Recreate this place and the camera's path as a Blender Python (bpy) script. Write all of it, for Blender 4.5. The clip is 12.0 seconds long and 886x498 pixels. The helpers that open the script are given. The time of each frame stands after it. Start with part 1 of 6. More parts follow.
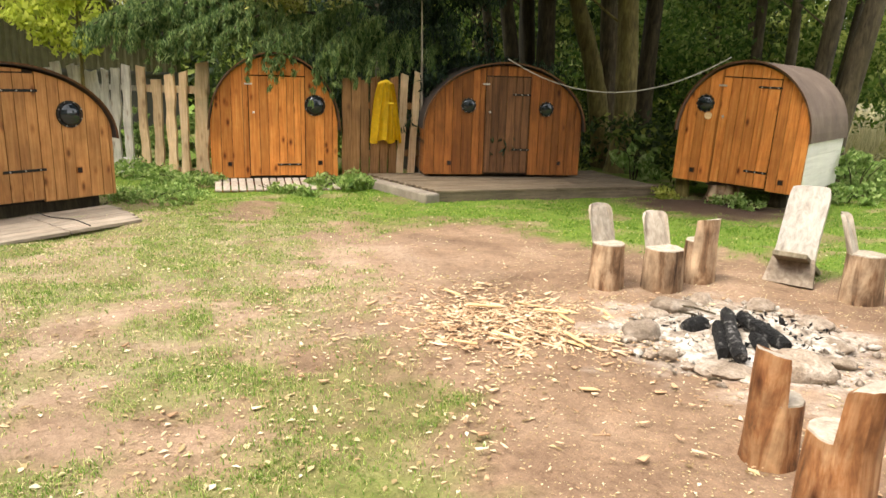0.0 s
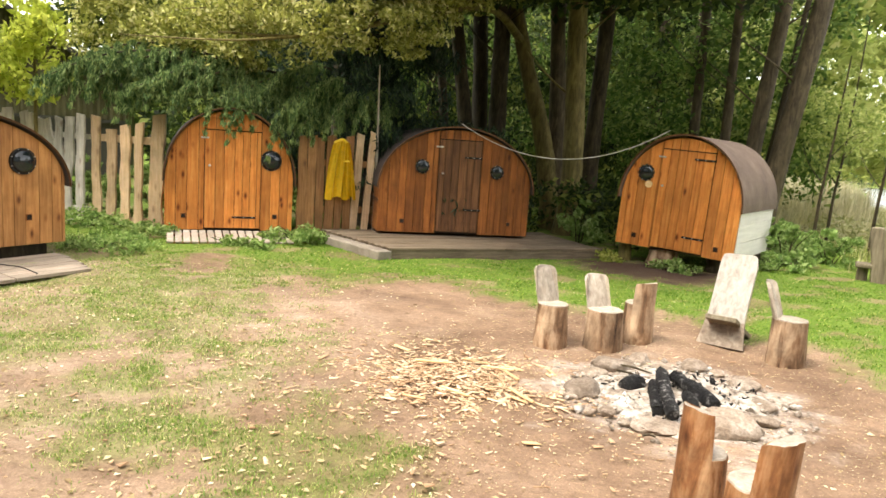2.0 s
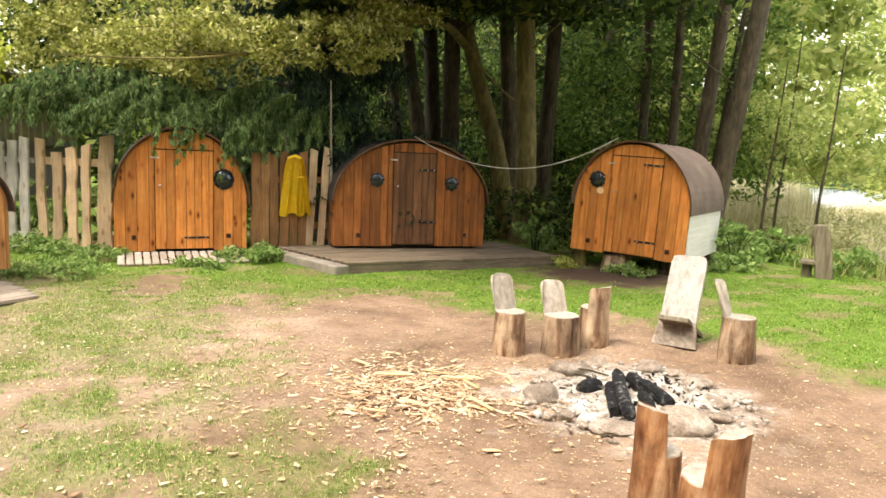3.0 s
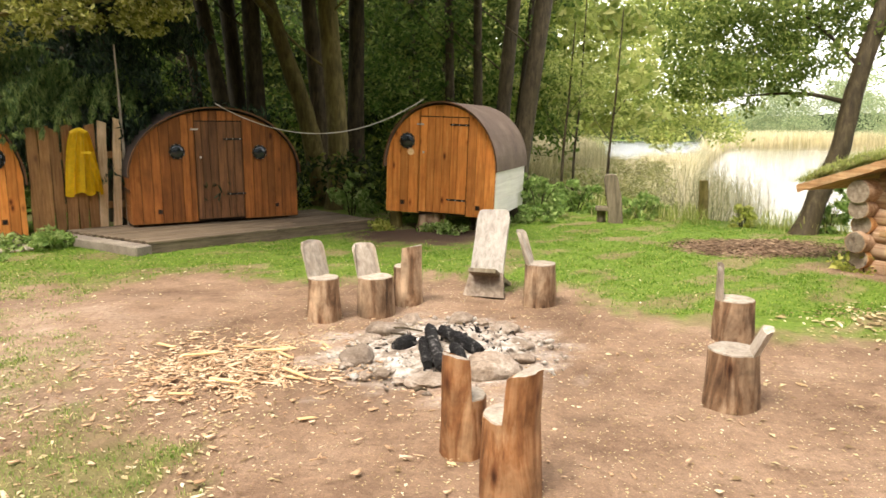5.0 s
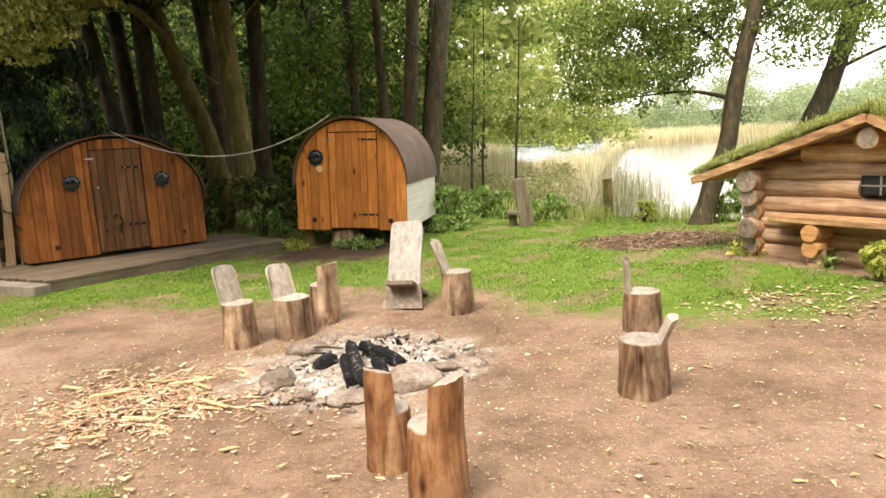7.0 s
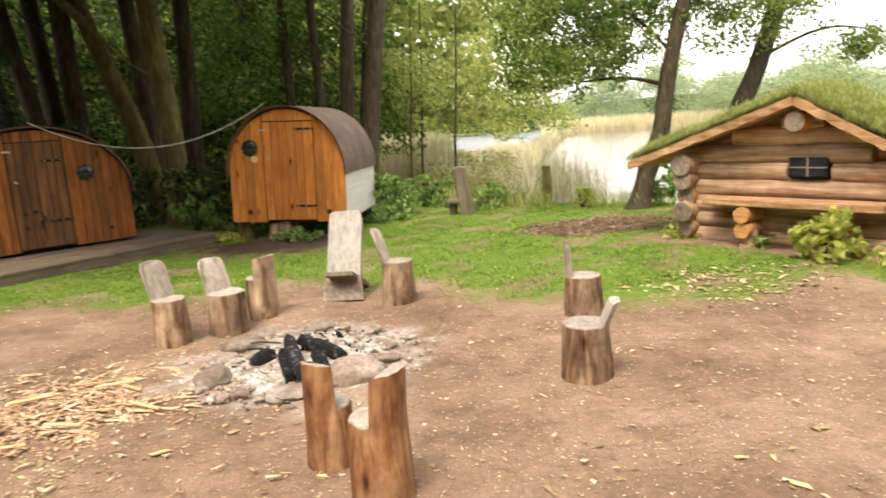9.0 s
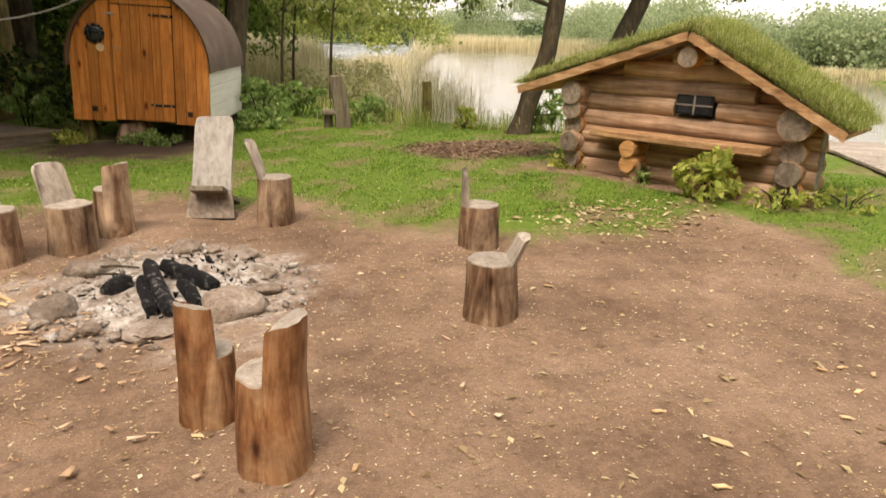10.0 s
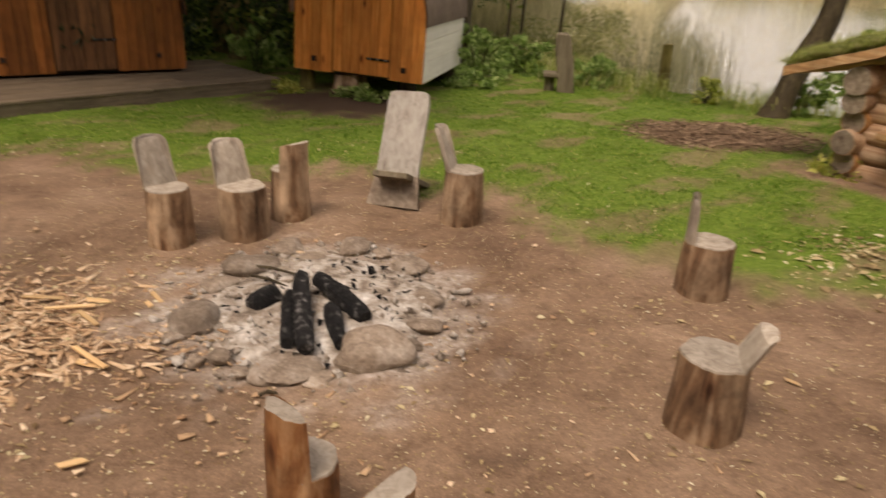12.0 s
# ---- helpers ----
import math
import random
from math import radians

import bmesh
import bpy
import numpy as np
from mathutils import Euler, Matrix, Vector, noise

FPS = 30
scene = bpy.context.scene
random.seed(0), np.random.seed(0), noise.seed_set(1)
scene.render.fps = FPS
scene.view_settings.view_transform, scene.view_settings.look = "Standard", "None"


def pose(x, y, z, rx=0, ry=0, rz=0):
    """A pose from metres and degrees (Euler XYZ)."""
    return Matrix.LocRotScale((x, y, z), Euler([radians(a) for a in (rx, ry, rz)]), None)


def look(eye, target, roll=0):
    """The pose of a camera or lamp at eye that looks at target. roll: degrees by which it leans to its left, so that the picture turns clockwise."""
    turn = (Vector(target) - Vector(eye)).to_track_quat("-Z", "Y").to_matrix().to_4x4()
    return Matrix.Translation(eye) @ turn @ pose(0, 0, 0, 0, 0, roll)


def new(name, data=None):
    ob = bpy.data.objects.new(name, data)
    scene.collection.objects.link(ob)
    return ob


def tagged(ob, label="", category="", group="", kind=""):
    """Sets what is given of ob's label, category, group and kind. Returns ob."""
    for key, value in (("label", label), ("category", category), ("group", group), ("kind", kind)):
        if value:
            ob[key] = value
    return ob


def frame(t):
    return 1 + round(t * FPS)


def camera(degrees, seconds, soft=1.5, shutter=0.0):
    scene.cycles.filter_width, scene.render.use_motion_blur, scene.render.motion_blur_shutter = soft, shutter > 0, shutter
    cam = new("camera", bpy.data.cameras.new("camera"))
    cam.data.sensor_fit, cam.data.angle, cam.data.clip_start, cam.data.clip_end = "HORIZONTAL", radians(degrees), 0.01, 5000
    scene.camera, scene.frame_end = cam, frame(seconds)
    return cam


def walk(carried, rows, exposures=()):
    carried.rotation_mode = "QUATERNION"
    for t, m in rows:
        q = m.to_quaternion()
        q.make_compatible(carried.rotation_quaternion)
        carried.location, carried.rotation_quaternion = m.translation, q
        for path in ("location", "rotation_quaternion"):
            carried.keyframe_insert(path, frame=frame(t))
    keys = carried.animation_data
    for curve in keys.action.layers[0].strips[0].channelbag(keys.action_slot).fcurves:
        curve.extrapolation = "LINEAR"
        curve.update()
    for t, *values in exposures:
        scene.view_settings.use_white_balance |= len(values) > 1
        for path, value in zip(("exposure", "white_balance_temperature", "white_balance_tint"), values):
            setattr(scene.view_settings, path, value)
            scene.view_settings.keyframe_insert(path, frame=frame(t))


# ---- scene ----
cam = camera(64.5, 12.0, 1.5, 0.35)
PATH = [
    (0, (0.585, 1.286, 1.526), (-0.235, 3.051, 1.067), 1.7),
    (0.5, (0.635, 1.21, 1.54), (-0.193, 2.988, 1.143), 1.6),
    (1, (0.645, 1.173, 1.545), (-0.185, 2.958, 1.189), 2.1),
    (1.5, (0.657, 1.139, 1.559), (-0.137, 2.946, 1.236), 2.8),
    (2, (0.652, 1.11, 1.575), (-0.058, 2.956, 1.28), 3.9),
    (2.5, (0.66, 1.085, 1.582), (0.001, 2.955, 1.318), 3.8),
    (3, (0.69, 1.091, 1.578), (0.085, 2.98, 1.323), 2.2),
    (3.2, (0.7, 1.098, 1.573), (0.132, 2.999, 1.323), 1.6),
    (4.8, (0.805, 1.156, 1.553), (0.648, 3.123, 1.225), 0.1),
    (5, (0.813, 1.149, 1.552), (0.695, 3.117, 1.212), -0.0),
    (5.5, (0.816, 1.147, 1.552), (0.801, 3.114, 1.194), 0.4),
    (6, (0.816, 1.144, 1.55), (0.895, 3.109, 1.184), 0.5),
    (6.5, (0.834, 1.127, 1.556), (0.972, 3.089, 1.196), 0.1),
    (6.7, (0.841, 1.124, 1.56), (0.971, 3.091, 1.217), -1.4),
    (8.3, (0.843, 1.119, 1.546), (0.951, 3.098, 1.279), -5.5),
    (8.5, (0.853, 1.148, 1.536), (0.987, 3.123, 1.251), -5.4),
    (9, (0.862, 1.214, 1.526), (1.139, 3.164, 1.176), -3.8),
    (9.5, (0.794, 1.437, 1.512), (1.351, 3.306, 1.069), -1.3),
    (10, (0.747, 1.701, 1.503), (1.388, 3.501, 0.911), 1.6),
    (10.5, (0.734, 2.028, 1.536), (1.326, 3.814, 0.855), 4.7),
    (11, (0.789, 2.315, 1.596), (1.215, 4.158, 0.946), 4.2),
    (11.5, (0.921, 2.532, 1.634), (1.285, 4.346, 0.873), 7.1),
    (12, (1.061, 2.660, 1.707), (1.113, 4.506, 0.939), 3.1),
]
EXPOSURE = [(0, 0.55, 6800, 10.5), (3, 0.65, 6800, 10.5), (5, 0.37, 6950, 13.5), (8.5, 0.37, 6950, 13.5), (9.5, 0.0, 7100, 15.5), (10, -0.25, 7350, 17.5), (10.5, -0.45, 7550, 18.5), (11.5, -0.85, 7750, 21), (12, -0.75, 7750, 21)]
walk(cam, [(t, look(eye, target, roll)) for t, eye, target, roll in PATH], EXPOSURE)

# ---- light ----
def ease(a, b, v):
    v = np.clip((v - a) / (b - a), 0, 1)
    return v * v * (3 - 2 * v)


world = bpy.data.worlds.new("sky")
scene.world = world
world.use_nodes = True
wn, wl = world.node_tree.nodes, world.node_tree.links
sky = wn.new("ShaderNodeTexSky")
sky.sky_type = "NISHITA"
sky.sun_disc = False
sky.sun_elevation, sky.sun_rotation = radians(60), radians(216)
sky.dust_density, sky.air_density, sky.ozone_density = 2.0, 1.0, 0.6
soften = wn.new("ShaderNodeHueSaturation")
soften.inputs["Saturation"].default_value = 0.12
soften.inputs["Value"].default_value = 3.15
wl.new(sky.outputs["Color"], soften.inputs["Color"])
wl.new(soften.outputs["Color"], wn["Background"].inputs["Color"])
wn["Background"].inputs["Strength"].default_value = 0.15
sun = new("sun", bpy.data.lights.new("sun", "SUN"))
sun.data.energy, sun.data.angle, sun.data.color = 2.7, radians(20), (1.0, 0.94, 0.84)
sun.matrix_world = look((-5.5, -7.5, 16), (0, 0, 0))


# ---- materials ----
def material(name, rough=0.8, metal=0.0, spec=0.3):
    m = bpy.data.materials.new(name)
    m.use_nodes = True
    b = m.node_tree.nodes["Principled BSDF"]
    b.inputs["Roughness"].default_value = rough
    b.inputs["Metallic"].default_value = metal
    b.inputs["Specular IOR Level"].default_value = spec
    return m, m.node_tree.nodes, m.node_tree.links, b


def ramp(nodes, stops):
    r = nodes.new("ShaderNodeValToRGB")
    while len(r.color_ramp.elements) < len(stops):
        r.color_ramp.elements.new(0.5)
    for e, (p, c) in zip(r.color_ramp.elements, stops):
        e.position, e.color = p, (*c, 1)
    return r


def noise_node(nodes, links, vec, scale, detail=5.0, rough=0.6, dist=0.0):
    n = nodes.new("ShaderNodeTexNoise")
    n.inputs["Scale"].default_value, n.inputs["Detail"].default_value = scale, detail
    n.inputs["Roughness"].default_value, n.inputs["Distortion"].default_value = rough, dist
    if vec is not None:
        links.new(vec, n.inputs["Vector"])
    return n


def mix(nodes, links, kind, fac, a, b):
    m = nodes.new("ShaderNodeMix")
    m.data_type, m.blend_type = "RGBA", kind
    for socket, v in ((m.inputs[0], fac), (m.inputs[6], a), (m.inputs[7], b)):
        if hasattr(v, "links"):
            links.new(v, socket)
        else:
            socket.default_value = v if isinstance(v, (int, float)) else (*v, 1)
    return m.outputs[2]


def bump(nodes, links, bsdf, height, strength, distance):
    b = nodes.new("ShaderNodeBump")
    b.inputs["Strength"].default_value, b.inputs["Distance"].default_value = strength, distance
    links.new(height, b.inputs["Height"])
    links.new(b.outputs["Normal"], bsdf.inputs["Normal"])


def wood(name, stops, axis=2, grain=38.0, stretch=0.06, knots=0.5, vary=0.35, rough=0.7, blotch=(0.5, 1.15), relief=0.35, spec=0.25, flat=None, blot=2.2):
    """Boards with long grain along one axis, knots, blotches and a shade of their own for each piece."""
    m, n, l, b = material(name, rough, 0, spec)
    tc = n.new("ShaderNodeTexCoord")
    info = n.new("ShaderNodeObjectInfo")
    shift = n.new("ShaderNodeVectorMath")
    shift.operation = "ADD"
    times = n.new("ShaderNodeVectorMath")
    times.operation = "SCALE"
    times.inputs[0].default_value = (7.3, 4.1, 9.7)
    l.new(info.outputs["Random"], times.inputs["Scale"])
    l.new(tc.outputs["Object"], shift.inputs[0])
    l.new(times.outputs[0], shift.inputs[1])
    mp = n.new("ShaderNodeMapping")
    s = [1.0, 1.0, 1.0]
    s[axis] = stretch
    mp.inputs["Scale"].default_value = s
    l.new(shift.outputs[0], mp.inputs["Vector"])
    g = noise_node(n, l, mp.outputs[0], grain, 6, 0.65, 0.6)
    r = ramp(n, stops)
    l.new(g.outputs["Fac"], r.inputs["Fac"])
    big = noise_node(n, l, shift.outputs[0], blot, 4, 0.65)
    br = ramp(n, [(0.3, (blotch[0],) * 3), (0.7, (blotch[1],) * 3)])
    l.new(big.outputs["Fac"], br.inputs["Fac"])
    c = mix(n, l, "MULTIPLY", 0.7, r.outputs["Color"], br.outputs["Color"])
    if knots:
        mk = n.new("ShaderNodeMapping")
        sk = [1.0, 1.0, 1.0]
        sk[axis] = 0.45
        if flat is not None:
            sk[flat] = 0.0
        mk.inputs["Scale"].default_value = sk
        l.new(shift.outputs[0], mk.inputs["Vector"])
        v = n.new("ShaderNodeTexVoronoi")
        v.inputs["Scale"].default_value = 6.5
        l.new(mk.outputs[0], v.inputs["Vector"])
        kr = ramp(n, [(0.07, (0.16, 0.08, 0.045)), (0.15, (0.72, 0.62, 0.55)), (0.23, (1, 1, 1))])
        l.new(v.outputs["Distance"], kr.inputs["Fac"])
        c = mix(n, l, "MULTIPLY", knots, c, kr.outputs["Color"])
    hs = n.new("ShaderNodeHueSaturation")
    mr = n.new("ShaderNodeMapRange")
    mr.inputs[3].default_value, mr.inputs[4].default_value = 1 - vary, 1 + vary * 0.6
    l.new(info.outputs["Random"], mr.inputs[0])
    l.new(mr.outputs[0], hs.inputs["Value"])
    l.new(c, hs.inputs["Color"])
    l.new(hs.outputs[0], b.inputs["Base Color"])
    bump(n, l, b, g.outputs["Fac"], relief, 0.01)
    return m


def rocky(name, stops, scale=6.0, fine=45.0, rough=0.9, relief=0.6, dist=0.02, vary=0.3):
    m, n, l, b = material(name, rough, 0, 0.2)
    tc = n.new("ShaderNodeTexCoord")
    info = n.new("ShaderNodeObjectInfo")
    a = noise_node(n, l, tc.outputs["Object"], scale, 6, 0.65)
    f = noise_node(n, l, tc.outputs["Object"], fine, 4, 0.7)
    r = ramp(n, stops)
    l.new(a.outputs["Fac"], r.inputs["Fac"])
    fr = ramp(n, [(0.3, (0.6, 0.6, 0.6)), (0.7, (1.2, 1.2, 1.2))])
    l.new(f.outputs["Fac"], fr.inputs["Fac"])
    c = mix(n, l, "MULTIPLY", 0.7, r.outputs["Color"], fr.outputs["Color"])
    hs = n.new("ShaderNodeHueSaturation")
    mr = n.new("ShaderNodeMapRange")
    mr.inputs[3].default_value, mr.inputs[4].default_value = 1 - vary, 1 + vary
    l.new(info.outputs["Random"], mr.inputs[0])
    l.new(mr.outputs[0], hs.inputs["Value"])
    l.new(c, hs.inputs["Color"])
    l.new(hs.outputs[0], b.inputs["Base Color"])
    bump(n, l, b, f.outputs["Fac"], relief, dist)
    return m


def leafy(name, stops, trans=0.4, rough=0.55):
    """Leaves: each its own shade, some light coming through."""
    m, n, l, b = material(name, rough, 0, 0.25)
    geo = n.new("ShaderNodeNewGeometry")
    r = ramp(n, stops)
    l.new(geo.outputs["Random Per Island"], r.inputs["Fac"])
    l.new(r.outputs["Color"], b.inputs["Base Color"])
    t = n.new("ShaderNodeBsdfTranslucent")
    bright = n.new("ShaderNodeHueSaturation")
    bright.inputs["Value"].default_value = 1.3
    l.new(r.outputs["Color"], bright.inputs["Color"])
    l.new(bright.outputs[0], t.inputs["Color"])
    ms = n.new("ShaderNodeMixShader")
    ms.inputs[0].default_value = trans
    l.new(b.outputs[0], ms.inputs[1])
    l.new(t.outputs[0], ms.inputs[2])
    l.new(ms.outputs[0], n["Material Output"].inputs["Surface"])
    return m


def plain(name, colour, rough=0.6, metal=0.0, mottled=0.25, scale=30.0):
    m, n, l, b = material(name, rough, metal, 0.4)
    tc = n.new("ShaderNodeTexCoord")
    a = noise_node(n, l, tc.outputs["Object"], scale, 5, 0.6)
    lo, hi = [v * (1 - mottled) for v in colour], [v * (1 + mottled) for v in colour]
    r = ramp(n, [(0.3, lo), (0.7, hi)])
    l.new(a.outputs["Fac"], r.inputs["Fac"])
    l.new(r.outputs["Color"], b.inputs["Base Color"])
    bump(n, l, b, a.outputs["Fac"], 0.15, 0.004)
    return m


M_PINE = wood("orange stained pine", [(0.25, (0.45, 0.13, 0.025)), (0.5, (0.68, 0.24, 0.05)), (0.75, (0.81, 0.37, 0.10))], grain=30, vary=0.26, knots=0.9, flat=1, blotch=(0.6, 1.15), relief=0.2)
M_PINE_DARK = wood("dark stained pine", [(0.25, (0.12, 0.034, 0.008)), (0.5, (0.27, 0.09, 0.019)), (0.75, (0.40, 0.155, 0.036))], grain=30, vary=0.32, knots=0.8, flat=1, blotch=(0.45, 1.2), relief=0.2)
M_PINE_DOOR = wood("weathered dark door boards", [(0.25, (0.06, 0.027, 0.012)), (0.5, (0.155, 0.068, 0.027)), (0.75, (0.27, 0.125, 0.05))], vary=0.3, knots=0.35, flat=1)
M_PINE_PALE = wood("honey stained pine", [(0.25, (0.30, 0.125, 0.04)), (0.5, (0.48, 0.22, 0.072)), (0.75, (0.63, 0.33, 0.12))], grain=30, vary=0.24, knots=0.8, flat=1, relief=0.2)
M_FENCE = wood("fresh fence slabs", [(0.25, (0.48, 0.30, 0.15)), (0.5, (0.72, 0.51, 0.30)), (0.75, (0.82, 0.65, 0.44))], vary=0.25)
M_FENCE_BROWN = wood("brown fence slabs", [(0.25, (0.16, 0.07, 0.025)), (0.5, (0.32, 0.16, 0.06)), (0.75, (0.45, 0.25, 0.11))], vary=0.35)
M_FENCE_GREY = wood("weathered grey fence slabs", [(0.25, (0.36, 0.31, 0.25)), (0.5, (0.68, 0.63, 0.55)), (0.75, (0.82, 0.78, 0.70))], grain=20, stretch=0.12, knots=0.8, flat=1, vary=0.25)
M_DECK = wood("grey brown deck boards", [(0.25, (0.09, 0.067, 0.043)), (0.5, (0.17, 0.128, 0.085)), (0.75, (0.26, 0.20, 0.14))], axis=0, vary=0.25, knots=0.2)
M_WALK = wood("pale trodden boards", [(0.25, (0.20, 0.155, 0.115)), (0.5, (0.34, 0.275, 0.21)), (0.75, (0.46, 0.385, 0.305))], axis=0, vary=0.18, knots=0.2)
M_BARK_LOG = wood("debarked weathered log", [(0.32, (0.055, 0.027, 0.014)), (0.46, (0.23, 0.132, 0.072)), (0.64, (0.50, 0.35, 0.225))], grain=10, stretch=0.22, knots=0.95, vary=0.2, blot=5.5, blotch=(0.22, 1.3), relief=1.0)
M_LOG_WARM = wood("warm debarked log", [(0.32, (0.085, 0.034, 0.013)), (0.46, (0.34, 0.15, 0.06)), (0.64, (0.60, 0.36, 0.19))], grain=9, stretch=0.2, knots=0.95, vary=0.12, blot=5.5, blotch=(0.25, 1.3), relief=1.0)
M_CUT = wood("grey cut wood", [(0.25, (0.22, 0.175, 0.13)), (0.5, (0.42, 0.355, 0.28)), (0.75, (0.58, 0.51, 0.42))], grain=26, stretch=0.35, knots=0.3, vary=0.15)
M_PLANK_WHITE = wood("silvery plank", [(0.25, (0.24, 0.205, 0.165)), (0.5, (0.42, 0.38, 0.325)), (0.75, (0.54, 0.505, 0.44))], grain=26, stretch=0.06, knots=0.3, vary=0.1, blotch=(0.75, 1.08))
M_PLANK_OLD = wood("mossy and shade-dark old plank", [(0.25, (0.08, 0.065, 0.04)), (0.5, (0.19, 0.155, 0.10)), (0.75, (0.29, 0.24, 0.17))], grain=26, stretch=0.08, knots=0.2, vary=0.1)
M_HUT_LOG = wood("grey brown hut logs", [(0.27, (0.14, 0.07, 0.035)), (0.46, (0.41, 0.25, 0.145)), (0.70, (0.68, 0.50, 0.34))], axis=0, grain=16, stretch=0.07, knots=0.4, vary=0.3, blotch=(0.4, 1.3))
M_HUT_END = wood("grey log ends", [(0.25, (0.115, 0.082, 0.056)), (0.5, (0.265, 0.205, 0.15)), (0.75, (0.43, 0.36, 0.28))], axis=1, grain=18, stretch=0.6, knots=0.4, vary=0.35)
M_HUT_FRESH = wood("fresh sawn larch", [(0.25, (0.34, 0.15, 0.05)), (0.5, (0.58, 0.29, 0.11)), (0.75, (0.70, 0.42, 0.20))], axis=0, grain=26, stretch=0.08, knots=0.4, vary=0.15)
M_HUT_EDGE = wood("weathered sawn larch", [(0.25, (0.20, 0.105, 0.045)), (0.5, (0.46, 0.255, 0.12)), (0.75, (0.66, 0.45, 0.25))], axis=0, grain=22, stretch=0.1, knots=0.5, vary=0.15, blot=6, blotch=(0.4, 1.3), relief=0.7)
M_WHITE_BOARD = wood("white painted boards", [(0.25, (0.66, 0.62, 0.55)), (0.5, (0.78, 0.745, 0.67)), (0.75, (0.84, 0.80, 0.73))], axis=1, grain=20, knots=0.1, vary=0.06, blotch=(0.85, 1.03), relief=0.08)
M_BARK = wood("dark alder bark", [(0.3, (0.02, 0.014, 0.007)), (0.5, (0.055, 0.040, 0.019)), (0.72, (0.11, 0.084, 0.042))], grain=16, stretch=0.22, knots=0, vary=0.25, relief=1.0)
M_BARK_PALE = wood("mossy pale bark", [(0.3, (0.085, 0.066, 0.02)), (0.5, (0.19, 0.15, 0.047)), (0.72, (0.31, 0.25, 0.085))], grain=14, stretch=0.25, knots=0, vary=0.2, relief=0.8)
M_BARK_BROWN = wood("grey brown alder bark", [(0.3, (0.035, 0.025, 0.013)), (0.5, (0.083, 0.062, 0.033)), (0.72, (0.15, 0.118, 0.067))], grain=16, stretch=0.24, knots=0, vary=0.2, relief=1.0)
M_CHIP = wood("pale split wood", [(0.25, (0.50, 0.30, 0.13)), (0.5, (0.70, 0.47, 0.24)), (0.75, (0.80, 0.62, 0.38))], axis=0, grain=30, knots=0, vary=0.3, blotch=(0.8, 1.1))
M_FELT = rocky("brown roofing felt", [(0.3, (0.13, 0.092, 0.072)), (0.6, (0.20, 0.145, 0.112)), (0.8, (0.27, 0.20, 0.16))], 2.5, 90, 0.85, 0.4, 0.006, 0.05)
M_FELT_DARK = rocky("dark roofing felt", [(0.3, (0.035, 0.028, 0.026)), (0.6, (0.065, 0.052, 0.046)), (0.8, (0.10, 0.08, 0.07))], 2.5, 90, 0.85, 0.4, 0.006, 0.05)
M_STONE = rocky("dusty fire ring stone", [(0.3, (0.19, 0.14, 0.10)), (0.5, (0.34, 0.265, 0.20)), (0.72, (0.52, 0.445, 0.37))], 6, 50, 0.9, 0.8, 0.03, 0.25)
M_CONCRETE = rocky("old concrete", [(0.3, (0.17, 0.14, 0.11)), (0.6, (0.28, 0.24, 0.19)), (0.8, (0.38, 0.34, 0.28))], 4, 70, 0.9, 0.4, 0.01, 0.1)
M_CHAR = rocky("charred wood", [(0.3, (0.008, 0.008, 0.009)), (0.55, (0.028, 0.026, 0.025)), (0.70, (0.30, 0.285, 0.27))], 22, 55, 0.7, 1.0, 0.05, 0.3)
M_ASH = rocky("wood ash", [(0.32, (0.10, 0.075, 0.058)), (0.44, (0.33, 0.265, 0.205)), (0.56, (0.56, 0.50, 0.43)), (0.72, (0.80, 0.77, 0.72))], 8, 40, 0.95, 0.8, 0.03, 0.0)
M_IRON = plain("black iron", (0.02, 0.019, 0.018), 0.5, 0.6)
M_STEEL = plain("galvanised steel", (0.55, 0.53, 0.50), 0.4, 0.8)
# near-black colour that stands for the shade in gaps and under decks
M_GAP = plain("gap shadow black", (0.02, 0.013, 0.009), 0.95)
M_YELLOW = plain("yellow rainproof cloth", (0.90, 0.60, 0.025), 0.45, 0, 0.12, 14)
M_ROPE = plain("pale rope", (0.45, 0.42, 0.36), 0.9)
M_SHED = plain("olive corrugated sheet", (0.095, 0.085, 0.036), 0.7, 0, 0.25, 3)
M_SHED_ROOF = plain("dark shed roof", (0.05, 0.045, 0.035), 0.8)
M_GLASS = plain("dark window glass", (0.012, 0.016, 0.02), 0.06, 0, 0.1, 4)
M_GLASS.node_tree.nodes["Principled BSDF"].inputs["Specular IOR Level"].default_value = 0.6

# low tones carry the wood's depth shade, the top stop its few lit leaves
M_LEAF_WOODS = leafy("woodland leaves with depth shade", [(0.0, (0.012, 0.022, 0.005)), (0.5, (0.038, 0.062, 0.012)), (0.85, (0.10, 0.135, 0.025)), (1.0, (0.27, 0.29, 0.065))], 0.6)
# shade among the trunks is set into this hazel green
M_LEAF_SHADE = leafy("shade-tinted hazel leaves", [(0.0, (0.04, 0.08, 0.015)), (0.5, (0.10, 0.17, 0.033)), (0.85, (0.20, 0.27, 0.065)), (1.0, (0.36, 0.41, 0.13))], 0.6)
# paler copy of the alder leaves, with sunlight put into the colour
M_LEAF_LIGHT = leafy("sun-tinted alder leaves", [(0.0, (0.16, 0.22, 0.05)), (0.45, (0.33, 0.39, 0.105)), (0.85, (0.50, 0.53, 0.18)), (1.0, (0.64, 0.62, 0.28))], 0.55)
